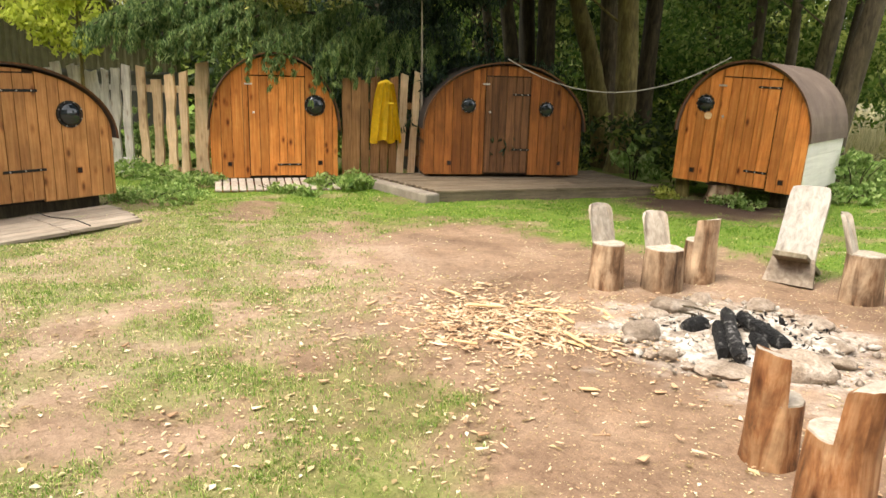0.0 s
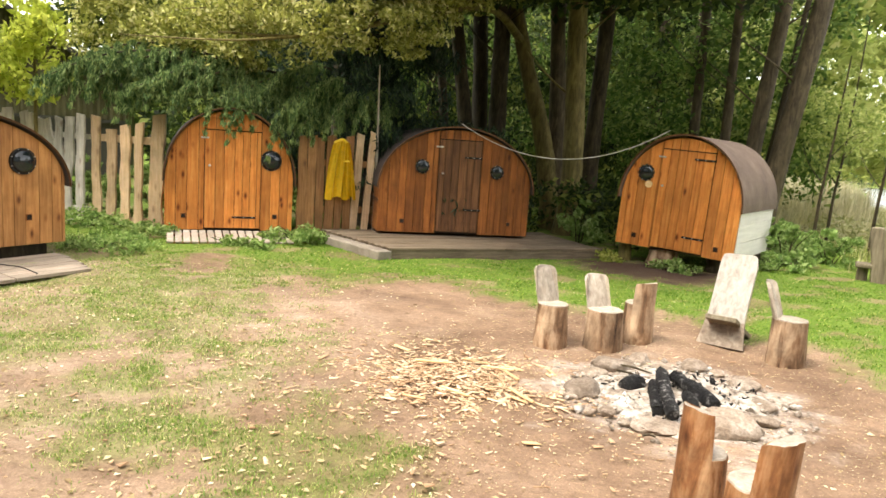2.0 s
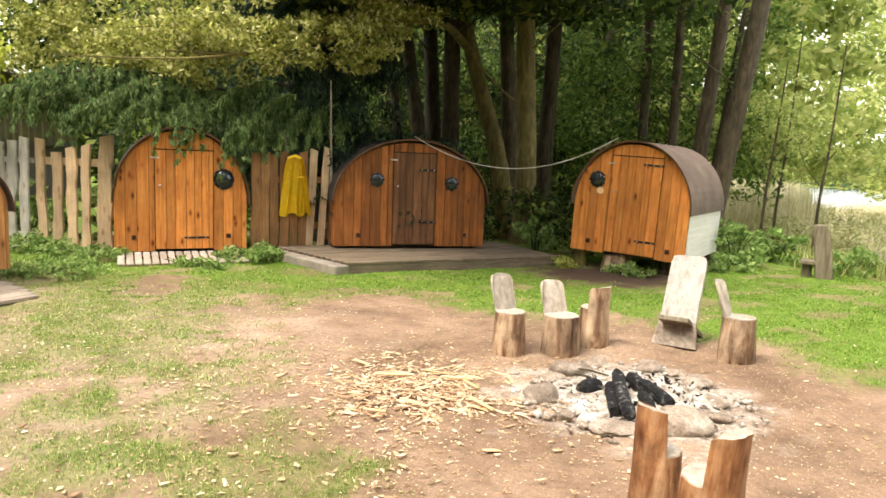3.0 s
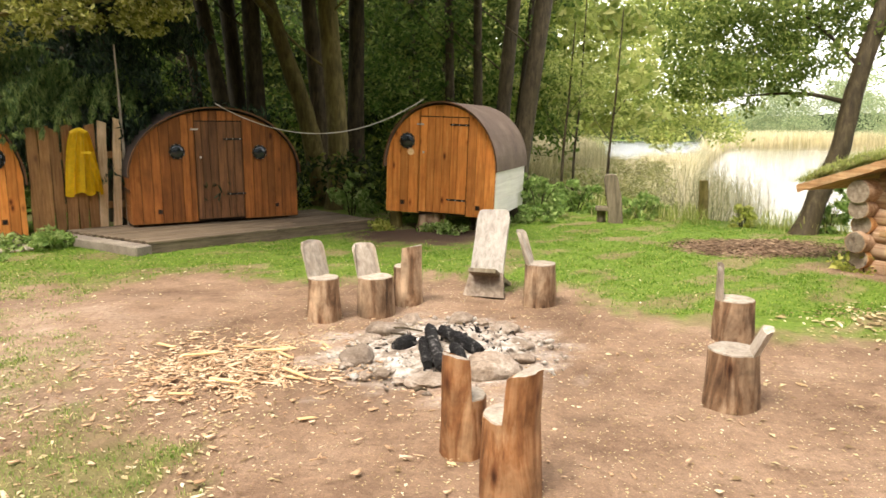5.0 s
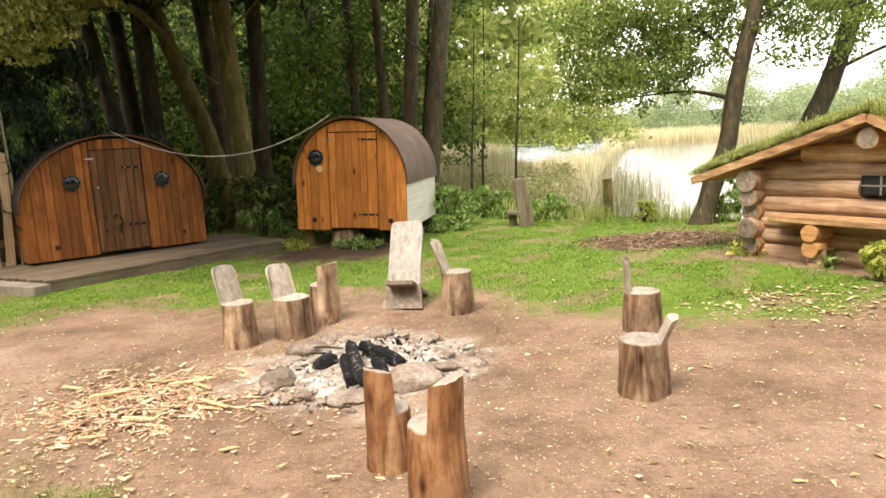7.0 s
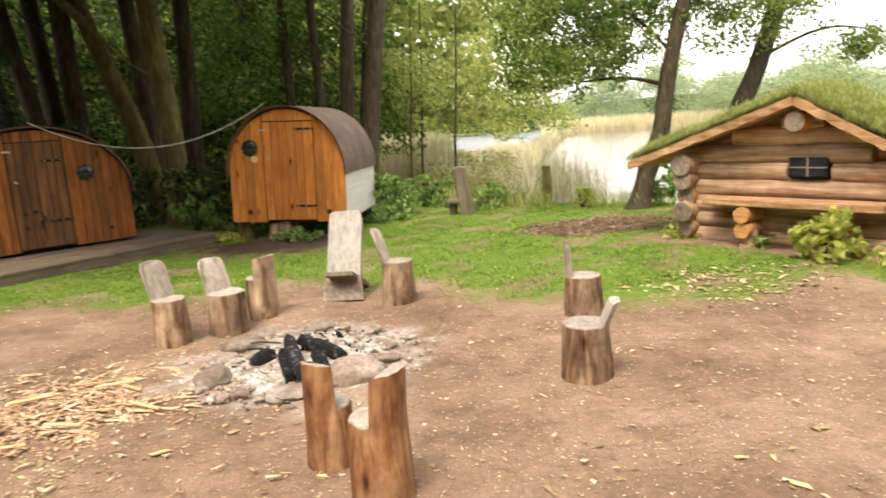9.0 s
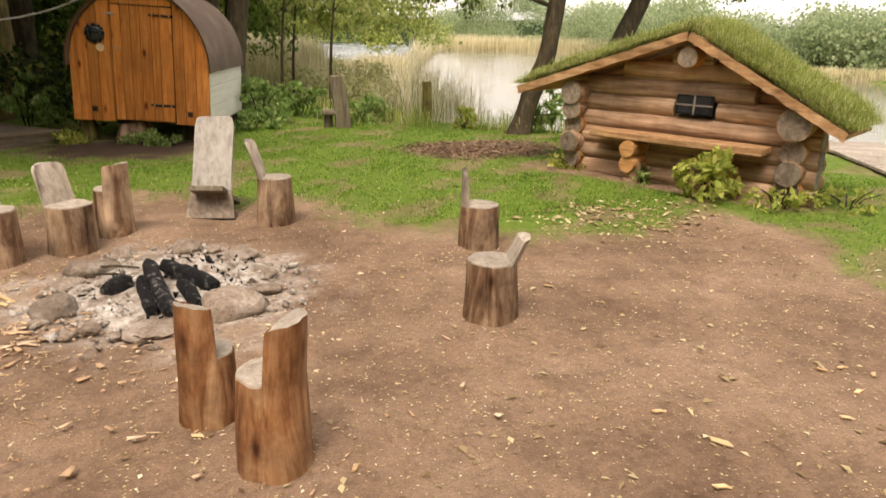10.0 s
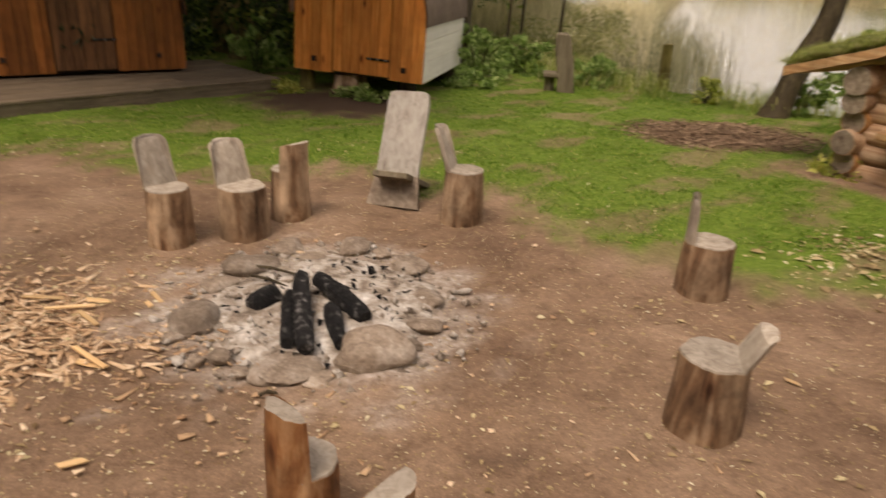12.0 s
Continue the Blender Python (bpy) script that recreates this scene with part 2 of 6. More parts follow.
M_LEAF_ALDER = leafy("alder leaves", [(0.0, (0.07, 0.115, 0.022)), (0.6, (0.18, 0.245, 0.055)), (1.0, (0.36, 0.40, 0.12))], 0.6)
M_LEAF_OAK = leafy("dry olive leaves", [(0.0, (0.12, 0.135, 0.028)), (0.5, (0.32, 0.33, 0.075)), (0.8, (0.50, 0.49, 0.16)), (1.0, (0.70, 0.65, 0.36))], 0.6)
M_LEAF_MAPLE = leafy("yellow green maple leaves", [(0.0, (0.20, 0.25, 0.03)), (0.5, (0.46, 0.52, 0.07)), (1.0, (0.66, 0.68, 0.14))], 0.5)
# inner needles, coloured near black for the shade inside the crown
M_LEAF_CONIFER = leafy("shade-dark conifer needles", [(0.0, (0.006, 0.016, 0.009)), (0.6, (0.02, 0.046, 0.021)), (1.0, (0.07, 0.11, 0.045))], 0.15)
M_LEAF_BUSH = leafy("undergrowth leaves", [(0.0, (0.11, 0.19, 0.045)), (0.6, (0.26, 0.38, 0.10)), (1.0, (0.46, 0.54, 0.23))], 0.5)
# brighter copy of the needles for the sprays in the light
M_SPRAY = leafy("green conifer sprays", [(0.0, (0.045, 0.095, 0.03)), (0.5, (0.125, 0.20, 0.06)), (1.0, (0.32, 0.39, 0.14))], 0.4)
M_LEAF_VINE = leafy("pale vine leaves", [(0.0, (0.20, 0.25, 0.045)), (0.6, (0.42, 0.46, 0.10)), (1.0, (0.64, 0.62, 0.20))], 0.5)
M_GRASS = leafy("lawn blades", [(0.0, (0.045, 0.135, 0.008)), (0.5, (0.112, 0.225, 0.018)), (0.86, (0.20, 0.30, 0.038)), (0.965, (0.40, 0.42, 0.12)), (1.0, (0.60, 0.55, 0.28))], 0.45)
M_GRASS_DRY = leafy("dry trodden blades", [(0.0, (0.075, 0.165, 0.018)), (0.5, (0.19, 0.30, 0.05)), (0.75, (0.34, 0.41, 0.11)), (0.9, (0.54, 0.51, 0.22)), (1.0, (0.70, 0.64, 0.38))], 0.5)
M_SOD = leafy("roof grass", [(0.0, (0.15, 0.19, 0.04)), (0.55, (0.30, 0.36, 0.085)), (0.8, (0.45, 0.46, 0.16)), (1.0, (0.66, 0.60, 0.34))], 0.5)
M_REED = leafy("reeds", [(0.0, (0.22, 0.24, 0.09)), (0.5, (0.42, 0.41, 0.18)), (0.85, (0.60, 0.55, 0.31)), (1.0, (0.72, 0.66, 0.44))], 0.5)
M_REED_GREEN = leafy("green water reeds", [(0.0, (0.09, 0.10, 0.045)), (0.55, (0.23, 0.225, 0.11)), (0.85, (0.45, 0.41, 0.25)), (1.0, (0.64, 0.59, 0.42))], 0.4)
M_REED_PALE = leafy("pale straw reeds", [(0.0, (0.45, 0.41, 0.23)), (0.5, (0.62, 0.56, 0.36)), (1.0, (0.78, 0.72, 0.52))], 0.5)
M_LITTER = leafy("fallen leaves", [(0.0, (0.16, 0.10, 0.045)), (0.5, (0.40, 0.30, 0.15)), (0.85, (0.58, 0.49, 0.28)), (1.0, (0.70, 0.64, 0.46))], 0.15, 0.8)
M_MULCH = leafy("brown leaf mulch", [(0.0, (0.09, 0.055, 0.03)), (0.6, (0.22, 0.145, 0.09)), (1.0, (0.40, 0.28, 0.18))], 0.1, 0.9)
# distance haze is mixed into these leaf colours
M_FAR = leafy("haze-paled far woods", [(0.0, (0.20, 0.26, 0.14)), (0.6, (0.33, 0.40, 0.21)), (1.0, (0.48, 0.51, 0.31))], 0.55)


def ground_material():
    m, n, l, b = material("trodden earth and turf", 0.95, 0, 0.15)
    tc = n.new("ShaderNodeTexCoord")
    att = n.new("ShaderNodeAttribute")
    att.attribute_name = "turf"
    ashes = n.new("ShaderNodeAttribute")
    ashes.attribute_name = "ash"
    soil = n.new("ShaderNodeAttribute")
    soil.attribute_name = "dark_soil"
    pale_earth = n.new("ShaderNodeAttribute")
    pale_earth.attribute_name = "pale_earth"
    pos = tc.outputs["Object"]
    a = noise_node(n, l, pos, 1.1, 6, 0.6)
    f = noise_node(n, l, pos, 24, 6, 0.7)
    g = noise_node(n, l, pos, 110, 3, 0.7)
    dirt = ramp(n, [(0.28, (0.165, 0.101, 0.064)), (0.5, (0.275, 0.178, 0.115)), (0.72, (0.39, 0.268, 0.183))])
    l.new(a.outputs["Fac"], dirt.inputs["Fac"])
    spk = ramp(n, [(0.3, (0.62, 0.6, 0.58)), (0.55, (1, 1, 1)), (0.75, (1.28, 1.25, 1.2))])
    l.new(f.outputs["Fac"], spk.inputs["Fac"])
    c = mix(n, l, "MULTIPLY", 0.65, dirt.outputs["Color"], spk.outputs["Color"])
    grains = ramp(n, [(0.35, (0.7, 0.7, 0.7)), (0.63, (1.1, 1.1, 1.1)), (0.70, (1.9, 1.8, 1.55))])
    l.new(g.outputs["Fac"], grains.inputs["Fac"])
    c = mix(n, l, "MULTIPLY", 0.75, c, grains.outputs["Color"])
    mid = noise_node(n, l, pos, 5.5, 5, 0.65)
    midr = ramp(n, [(0.32, (0.56, 0.53, 0.50)), (0.5, (1, 1, 1)), (0.7, (1.14, 1.13, 1.1))])
    l.new(mid.outputs["Fac"], midr.inputs["Fac"])
    c = mix(n, l, "MULTIPLY", 0.55, c, midr.outputs["Color"])
    # paler earth towards the left
    paler = ramp(n, [(0.3, (0.30, 0.205, 0.142)), (0.5, (0.43, 0.315, 0.228)), (0.7, (0.56, 0.44, 0.33))])
    l.new(f.outputs["Fac"], paler.inputs["Fac"])
    c = mix(n, l, "MIX", pale_earth.outputs["Fac"], c, paler.outputs["Color"])
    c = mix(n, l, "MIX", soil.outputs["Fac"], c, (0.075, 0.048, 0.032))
    grey = ramp(n, [(0.3, (0.22, 0.165, 0.125)), (0.5, (0.42, 0.35, 0.29)), (0.7, (0.66, 0.60, 0.53))])
    l.new(f.outputs["Fac"], grey.inputs["Fac"])
    c = mix(n, l, "MIX", ashes.outputs["Fac"], c, grey.outputs["Color"])
    turf = ramp(n, [(0.3, (0.065, 0.125, 0.014)), (0.54, (0.135, 0.205, 0.028)), (0.74, (0.22, 0.25, 0.06))])
    l.new(f.outputs["Fac"], turf.inputs["Fac"])
    green = mix(n, l, "MULTIPLY", 0.6, turf.outputs["Color"], midr.outputs["Color"])
    c = mix(n, l, "MIX", att.outputs["Fac"], c, green)
    l.new(c, b.inputs["Base Color"])
    bump(n, l, b, f.outputs["Fac"], 0.75, 0.03)
    return m


M_GROUND = ground_material()


def water_material():
    m, n, l, b = material("lake water", 0.03, 0, 0.8)
    b.inputs["Base Color"].default_value = (0.11, 0.115, 0.10, 1)
    b.inputs["IOR"].default_value = 1.5
    tc = n.new("ShaderNodeTexCoord")
    mp = n.new("ShaderNodeMapping")
    mp.inputs["Rotation"].default_value = (0, 0, radians(30))
    mp.inputs["Scale"].default_value = (1, 2.6, 1)
    l.new(tc.outputs["Object"], mp.inputs["Vector"])
    w = noise_node(n, l, mp.outputs[0], 3.0, 5, 0.6)
    bump(n, l, b, w.outputs["Fac"], 0.45, 0.06)
    b.inputs["Coat Weight"].default_value, b.inputs["Coat Roughness"].default_value, b.inputs["Coat IOR"].default_value = 1.0, 0.03, 2.3
    l.new(b.inputs["Normal"].links[0].from_socket, b.inputs["Coat Normal"])
    return m


M_WATER = water_material()


# ---- building blocks ----
rng = np.random.default_rng(7)
rnd = random.Random(11)


def part(name, bm, mat, parent=None, label="", kind=""):
    me = bpy.data.meshes.new(name)
    bm.normal_update()
    bm.to_mesh(me)
    bm.free()
    me.materials.append(mat)
    ob = new(name, me)
    if parent is not None:
        ob.parent = parent
    return tagged(ob, label, kind=kind)


def thing(name, label, category, m=None, group="", kind=""):
    ob = new(name)
    if m is not None:
        ob.matrix_world = m
    return tagged(ob, label, category, group, kind)


def smooth(ob, angle=40):
    ob.data.polygons.foreach_set("use_smooth", [True] * len(ob.data.polygons))
    bpy.context.view_layer.update()
    ob.data.set_sharp_from_angle(angle=radians(angle))
    return ob


def sheet(name, verts, faces, mat, size=4):
    """A mesh from arrays: verts (n, 3), faces (m, size)."""
    me = bpy.data.meshes.new(name)
    me.vertices.add(len(verts))
    me.vertices.foreach_set("co", np.asarray(verts, np.float32).ravel())
    me.loops.add(len(faces) * size)
    me.loops.foreach_set("vertex_index", np.asarray(faces, np.int32).ravel())
    me.polygons.add(len(faces))
    me.polygons.foreach_set("loop_start", np.arange(0, len(faces) * size, size, dtype=np.int32))
    me.update(calc_edges=True)
    me.validate()
    me.materials.append(mat)
    return me


def box(bm, x0, x1, y0, y1, z0, z1, bevel=0.0):
    r = bmesh.ops.create_cube(bm, size=1)
    bmesh.ops.scale(bm, vec=(x1 - x0, y1 - y0, z1 - z0), verts=r["verts"])
    bmesh.ops.translate(bm, vec=((x0 + x1) / 2, (y0 + y1) / 2, (z0 + z1) / 2), verts=r["verts"])
    if bevel:
        edges = list({e for v in r["verts"] for e in v.link_edges})
        bmesh.ops.bevel(bm, geom=edges, offset=bevel, segments=1, affect="EDGES")


def boxed(x0, x1, y0, y1, z0, z1, bevel=0.0):
    bm = bmesh.new()
    box(bm, x0, x1, y0, y1, z0, z1, bevel)
    return bm


def prism(points, y0, y1):
    """A flat outline in x and z, given thickness from y0 to y1."""
    bm = bmesh.new()
    a = [bm.verts.new((x, y0, z)) for x, z in points]
    b = [bm.verts.new((x, y1, z)) for x, z in points]
    bm.faces.new(a)
    bm.faces.new(b[::-1])
    for i in range(len(a)):
        j = (i + 1) % len(a)
        bm.faces.new((a[j], a[i], b[i], b[j]))
    bmesh.ops.recalc_face_normals(bm, faces=bm.faces)
    return bm


def tube(points, radii, sides=10, rough=0.0, bm=None, seed=0, cap=True):
    """A round bar along a line of points with a radius at each."""
    bm = bm or bmesh.new()
    pts = [Vector(p) for p in points]
    rings = []
    for i, p in enumerate(pts):
        d = (pts[min(i + 1, len(pts) - 1)] - pts[max(i - 1, 0)]).normalized()
        u = d.orthogonal().normalized() if i == 0 else (u - d * u.dot(d)).normalized()
        v = d.cross(u)
        ring = []
        for k in range(sides):
            a = 2 * math.pi * k / sides
            q = u * math.cos(a) + v * math.sin(a)
            s = 1 + rough * (noise.noise(Vector((math.cos(a) * 1.6 + seed * 5.1, math.sin(a) * 1.6, i * 0.55 + seed))) + 0.4 * noise.noise(Vector((math.cos(a) * 4, math.sin(a) * 4, i * 1.3 + seed))))
            ring.append(bm.verts.new(p + q * radii[i] * s))
        rings.append(ring)
    for r0, r1 in zip(rings, rings[1:]):
        for k in range(sides):
            bm.faces.new((r0[k], r0[(k + 1) % sides], r1[(k + 1) % sides], r1[k]))
    if cap:
        bm.faces.new(rings[0][::-1])
        bm.faces.new(rings[-1])
    return bm


def curve(points, steps=8):
    """A smooth line through points."""
    P = [Vector(p) for p in points]
    P = [2 * P[0] - P[1]] + P + [2 * P[-1] - P[-2]]
    out = []
    for i in range(1, len(P) - 2):
        for k in range(steps):
            t = k / steps
            a, b, c, d = P[i - 1], P[i], P[i + 1], P[i + 2]
            out.append(0.5 * ((2 * b) + (c - a) * t + (2 * a - 5 * b + 4 * c - d) * t * t + (3 * b - a - 3 * c + d) * t ** 3))
    return out + [P[-2]]


def blob(radius, seed, squash=(1, 1, 1), rough=0.35, sub=3):
    bm = bmesh.new()
    bmesh.ops.create_icosphere(bm, subdivisions=sub, radius=1)
    for v in bm.verts:
        n1 = noise.noise(v.co * 1.1 + Vector((seed * 3.7, seed, 0)))
        n2 = noise.noise(v.co * 2.7 + Vector((0, seed * 2.3, seed)))
        v.co *= radius * (1 + rough * n1 + rough * 0.4 * n2)
        v.co = Vector((v.co.x * squash[0], v.co.y * squash[1], v.co.z * squash[2]))
    return bm


def cloud(groups, size, droop=0.0, aspect=1.9, spread=0.35, seed=1):
    """Leaves: groups of (centre, radii, count) filled with folded leaf blades. Returns verts and faces."""
    g = np.random.default_rng(seed)
    V, F, base = [], [], 0
    for centre, radii, count in groups:
        d = g.normal(size=(count, 3))
        d /= np.linalg.norm(d, axis=1)[:, None]
        c = np.asarray(centre) + d * np.asarray(radii) * (g.random((count, 1)) ** 0.45)
        a = g.normal(size=(count, 3))
        a[:, 2] -= droop * 2
        a /= np.linalg.norm(a, axis=1)[:, None]
        b = np.cross(a, g.normal(size=(count, 3)))
        b /= np.linalg.norm(b, axis=1)[:, None] + 1e-9
        nrm = np.cross(a, b)
        s = size * (1 - spread + 2 * spread * g.random((count, 1)))
        a, b, nrm = a * s * 0.5, b * s * 0.5 / aspect, nrm * s * 0.12
        v = np.stack([c - a, c + b + nrm, c + a, c - b + nrm], 1).reshape(-1, 3)
        V.append(v)
        i = base + 4 * np.arange(count)[:, None]
        F.append(np.concatenate([np.hstack([i, i + 1, i + 2]), np.hstack([i, i + 2, i + 3])]))
        base += 4 * count
    return np.concatenate(V), np.concatenate(F)


def leaves(name, groups, size, mat, parent=None, label="", category="", kind="", **more):
    v, f = cloud(groups, size, **more)
    ob = new(name, sheet(name, v, f, mat, 3))
    if parent is not None:
        ob.parent = parent
    return tagged(ob, label, category, kind=kind)


def clumps(centre, radii, number, clump, count, seed):
    """Clumps of leaves spread through a crown, with gaps between them."""
    r = random.Random(seed)
    out = []
    for _ in range(number):
        d = Vector((r.gauss(0, 1), r.gauss(0, 1), r.gauss(0, 1))).normalized() * (r.random() ** 0.4)
        c = (centre[0] + d.x * radii[0], centre[1] + d.y * radii[1], centre[2] + d.z * radii[2])
        k = clump * r.uniform(0.6, 1.3)
        out.append((c, (k, k, k * 0.6), int(count * r.uniform(0.6, 1.3))))
    return out


def blades(xy, z, height, width, lean, seed, bend=0.5):
    """Grass blades at points: two triangles each, bent over."""
    g = np.random.default_rng(seed)
    n = len(xy)
    a = g.random(n) * 2 * np.pi
    h = height * (0.5 + g.random(n))
    w = width * (0.6 + 0.8 * g.random(n))
    side = np.stack([np.cos(a), np.sin(a), 0 * a], 1) * (w * 0.5)[:, None]
    fall = np.stack([-np.sin(a), np.cos(a), 0 * a], 1) * (h * lean * g.random(n))[:, None]
    root = np.column_stack([xy, z])
    mid = root + fall * 0.35 + np.stack([0 * h, 0 * h, h * 0.6], 1)
    tip = root + fall + np.stack([0 * h, 0 * h, h * (1 - bend * lean * 0.4)], 1)
    V = np.stack([root - side, root + side, mid + side * 0.7, mid - side * 0.7, tip], 1).reshape(-1, 3)
    i = 5 * np.arange(n)[:, None]
    F = np.concatenate([np.hstack([i, i + 1, i + 2]), np.hstack([i, i + 2, i + 3]), np.hstack([i + 3, i + 2, i + 4])])
    return V, F


# ---- the lie of the land ----
EARTH = np.array([(-0.2, 2.6), (-0.3, 3.55), (-0.6, 3.96), (-1.1, 4.3), (-1.6, 4.8), (-2.15, 5.5), (-2.75, 6.3), (-3.05, 7.3), (-2.95, 8.0), (-2.25, 8.5), (-1.9, 8.5), (-1.1, 8.05), (0.4, 8.4), (1.7, 7.85), (2.2, 6.9), (2.6, 6.5), (3.5, 6.3), (4.3, 6.5), (5.1, 6.7), (5.4, 5.8), (4.95, 5.1), (5.2, 4.2), (6.0, 3.0), (5.0, -6.0), (-1.0, -6.0)])
BARE = ((-3.13, 4.58, 0.26, 0.39), (-3.11, 3.90, 0.24, 0.36), (-1.67, 3.25, 0.45, 0.34), (-2.47, 4.69, 0.22, 0.24), (-4.87, 7.67, 0.32, 0.72), (-2.11, 3.02, 0.14, 0.36), (-1.63, 4.28, 0.22, 0.22), (-3.25, 7.06, 0.34, 0.63), (-2.64, 5.52, 0.17, 0.30), (-2.42, 3.35, 0.19, 0.26))  # x, y and two radii of bare spots in the lawn; the long side faces the camp fire


def inside(poly, x, y):
    """Distance to the outline, positive inside."""
    x, y = np.asarray(x, float), np.asarray(y, float)
    best = np.full(x.shape, 1e9)
    odd = np.zeros(x.shape, bool)
    for (x0, y0), (x1, y1) in zip(poly, np.roll(poly, -1, 0)):
        dx, dy = x1 - x0, y1 - y0
        t = np.clip(((x - x0) * dx + (y - y0) * dy) / (dx * dx + dy * dy), 0, 1)
        best = np.minimum(best, np.hypot(x - x0 - t * dx, y - y0 - t * dy))
        cross = ((y0 > y) != (y1 > y)) & (x < (x1 - x0) * (y - y0) / (y1 - y0 + 1e-12) + x0)
        odd ^= cross
    return np.where(odd, best, -best)


def wave(x, y, scale, seed):
    """Soft random relief, about -1 to 1."""
    g = np.random.default_rng(seed)
    out = np.zeros(np.shape(x))
    for k in range(14):
        a = g.random() * 2 * np.pi
        f = (0.5 + 1.4 * g.random()) / scale
        out += np.sin((x * np.cos(a) + y * np.sin(a)) * f * 2 * np.pi + g.random() * 7)
    return out / 4.2


def shore(angle):
    """Distance to the far shore in a direction, degrees from straight ahead."""
    return 36 + 80 * ease(15.5, 19.5, angle) - 58 * ease(20, 44, angle)


def lake(x, y):
    front = (x - 4.6) * 0.60 + (y - 13.0) * 0.80
    left = (x - 3.3) * 0.99 - (y - 15.0) * 0.10
    far = shore(np.degrees(np.arctan2(x - 0.8, y - 1.0))) - np.hypot(x - 0.8, y - 1.0)
    right = np.minimum((x - 8.7) * 0.89 - (y - 8.5) * 0.46, (y - 3.0) * 0.7)
    return np.minimum(np.maximum(np.minimum(front, left), right), far)


def turf(x, y):
    """How much grass grows: 0 bare, 1 full."""
    d = inside(EARTH, x, y) + 0.16 * wave(x, y, 1.1, 3) + 0.14 * wave(x, y, 0.4, 4)
    g = 1 - ease(-0.35, 0.25, d)
    patchy = ease(9.6, 6.6, y) * ease(0.0, -1.8, x)
    bare = ease(-0.25, 0.8, wave(x, y, 1.5, 8) + 0.7 * wave(x, y, 0.4, 9) + 0.3 * wave(x, y, 0.16, 10))
    g = g * (1 - patchy * (0.22 + 0.5 * bare) * 0.8) + 0.10 * patchy * ease(0.35, -0.5, d)
    for bx, by, rx, ry in BARE:
        u, v = (x - bx) * 0.9 + (y - by) * 0.44, (y - by) * 0.9 - (x - bx) * 0.44
        g = g * (1 - 0.92 * ease(1.35, 0.6, np.hypot(u / rx, v / ry) + 0.35 * wave(x, y, 0.5, 41) + 0.2 * wave(x, y, 0.18, 42)))
    g = g * (1 - ease(0.3, -0.2, np.hypot((x - 4.3) / 1.1, (y - 10.4) / 0.75) - 0.8))
    strip = np.abs((x - 5.35) * 0.87 + (y - 8.0) * 0.49) / 0.32
    g = g * (1 - ease(1.2, 0.6, strip) * ease(0.2, 0.6, y - 6.2) * ease(9.6, 9.0, y))
    g = g * (1 - 0.6 * ease(0.25, 0.95, wave(x, y, 1.2, 27) + 0.6 * wave(x, y, 0.4, 28)))
    g = g * (1 - soil_dark(x, y))
    return np.clip(g, 0, 1)


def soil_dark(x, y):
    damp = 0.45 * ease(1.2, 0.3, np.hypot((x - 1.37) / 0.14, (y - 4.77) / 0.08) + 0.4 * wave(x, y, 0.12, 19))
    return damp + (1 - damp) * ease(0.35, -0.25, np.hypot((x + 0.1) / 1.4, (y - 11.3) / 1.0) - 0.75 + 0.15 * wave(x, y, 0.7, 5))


def ashy(x, y):
    d = np.hypot(x - 0.54, (y - 5.92) / 1.03) + 0.16 * wave(x, y, 0.5, 14) + 0.10 * wave(x, y, 0.2, 15)
    return 0.85 * ease(0.98, 0.62, d)


def rise(x, y):
    s = lake(x, y)
    z = -1.75 * ease(0.1, 3.2, s)
    ang, dist = np.degrees(np.arctan2(x - 0.8, y - 1.0)), np.hypot(x - 0.8, y - 1.0)
    z = np.minimum(z, -1.25 * ease(25, 32, dist) * ease(7, 10, ang) * ease(34, 28, ang))
    fine = ease(30, 12, np.hypot(x, y - 5))
    z = z + fine * (0.014 * wave(x, y, 1.7, 1) + 0.006 * wave(x, y, 0.5, 2))
    z = z + 0.07 * ease(1.0, 0.0, np.hypot((x - 4.4) / 1.2, (y - 10.5) / 0.8))
    return z


def axis(fine0, fine1, step, end0, end1):
    mid = np.arange(fine0, fine1, step)
    up = fine1 + np.geomspace(step, end1 - fine1, 34)
    down = fine0 - np.geomspace(step, fine0 - end0, 34)[::-1]
    return np.concatenate([down, mid, [fine1], up])


gx, gy = axis(-8.0, 7.5, 0.085, -1500, 1500), axis(0.5, 13.0, 0.085, -1500, 1500)
X, Y = np.meshgrid(gx, gy)
Z = rise(X, Y)
idx = np.arange(X.size).reshape(X.shape)
quads = np.stack([idx[:-1, :-1], idx[:-1, 1:], idx[1:, 1:], idx[1:, :-1]], -1).reshape(-1, 4)
me = sheet("ground", np.stack([X, Y, Z], -1).reshape(-1, 3), quads, M_GROUND)
for key, val in (("turf", turf(X, Y) * (1 - 0.5 * ease(8.6, 7.0, Y) * ease(-0.2, -1.0, X))), ("pale_earth", 0.6 * ease(7.9, 6.4, Y) * ease(-1.2, -2.6, X + 0.3 * wave(X, Y, 1.0, 22)) * (0.6 + 0.4 * wave(X, Y, 0.7, 23))), ("dark_soil", soil_dark(X, Y)), ("ash", ashy(X, Y))):
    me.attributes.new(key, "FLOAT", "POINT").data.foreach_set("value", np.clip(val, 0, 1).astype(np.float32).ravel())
me.polygons.foreach_set("use_smooth", np.ones(len(me.polygons), bool))
tagged(new("ground", me), "trodden brown earth with patchy green lawn", "ground", kind="structure")

bm = bmesh.new()
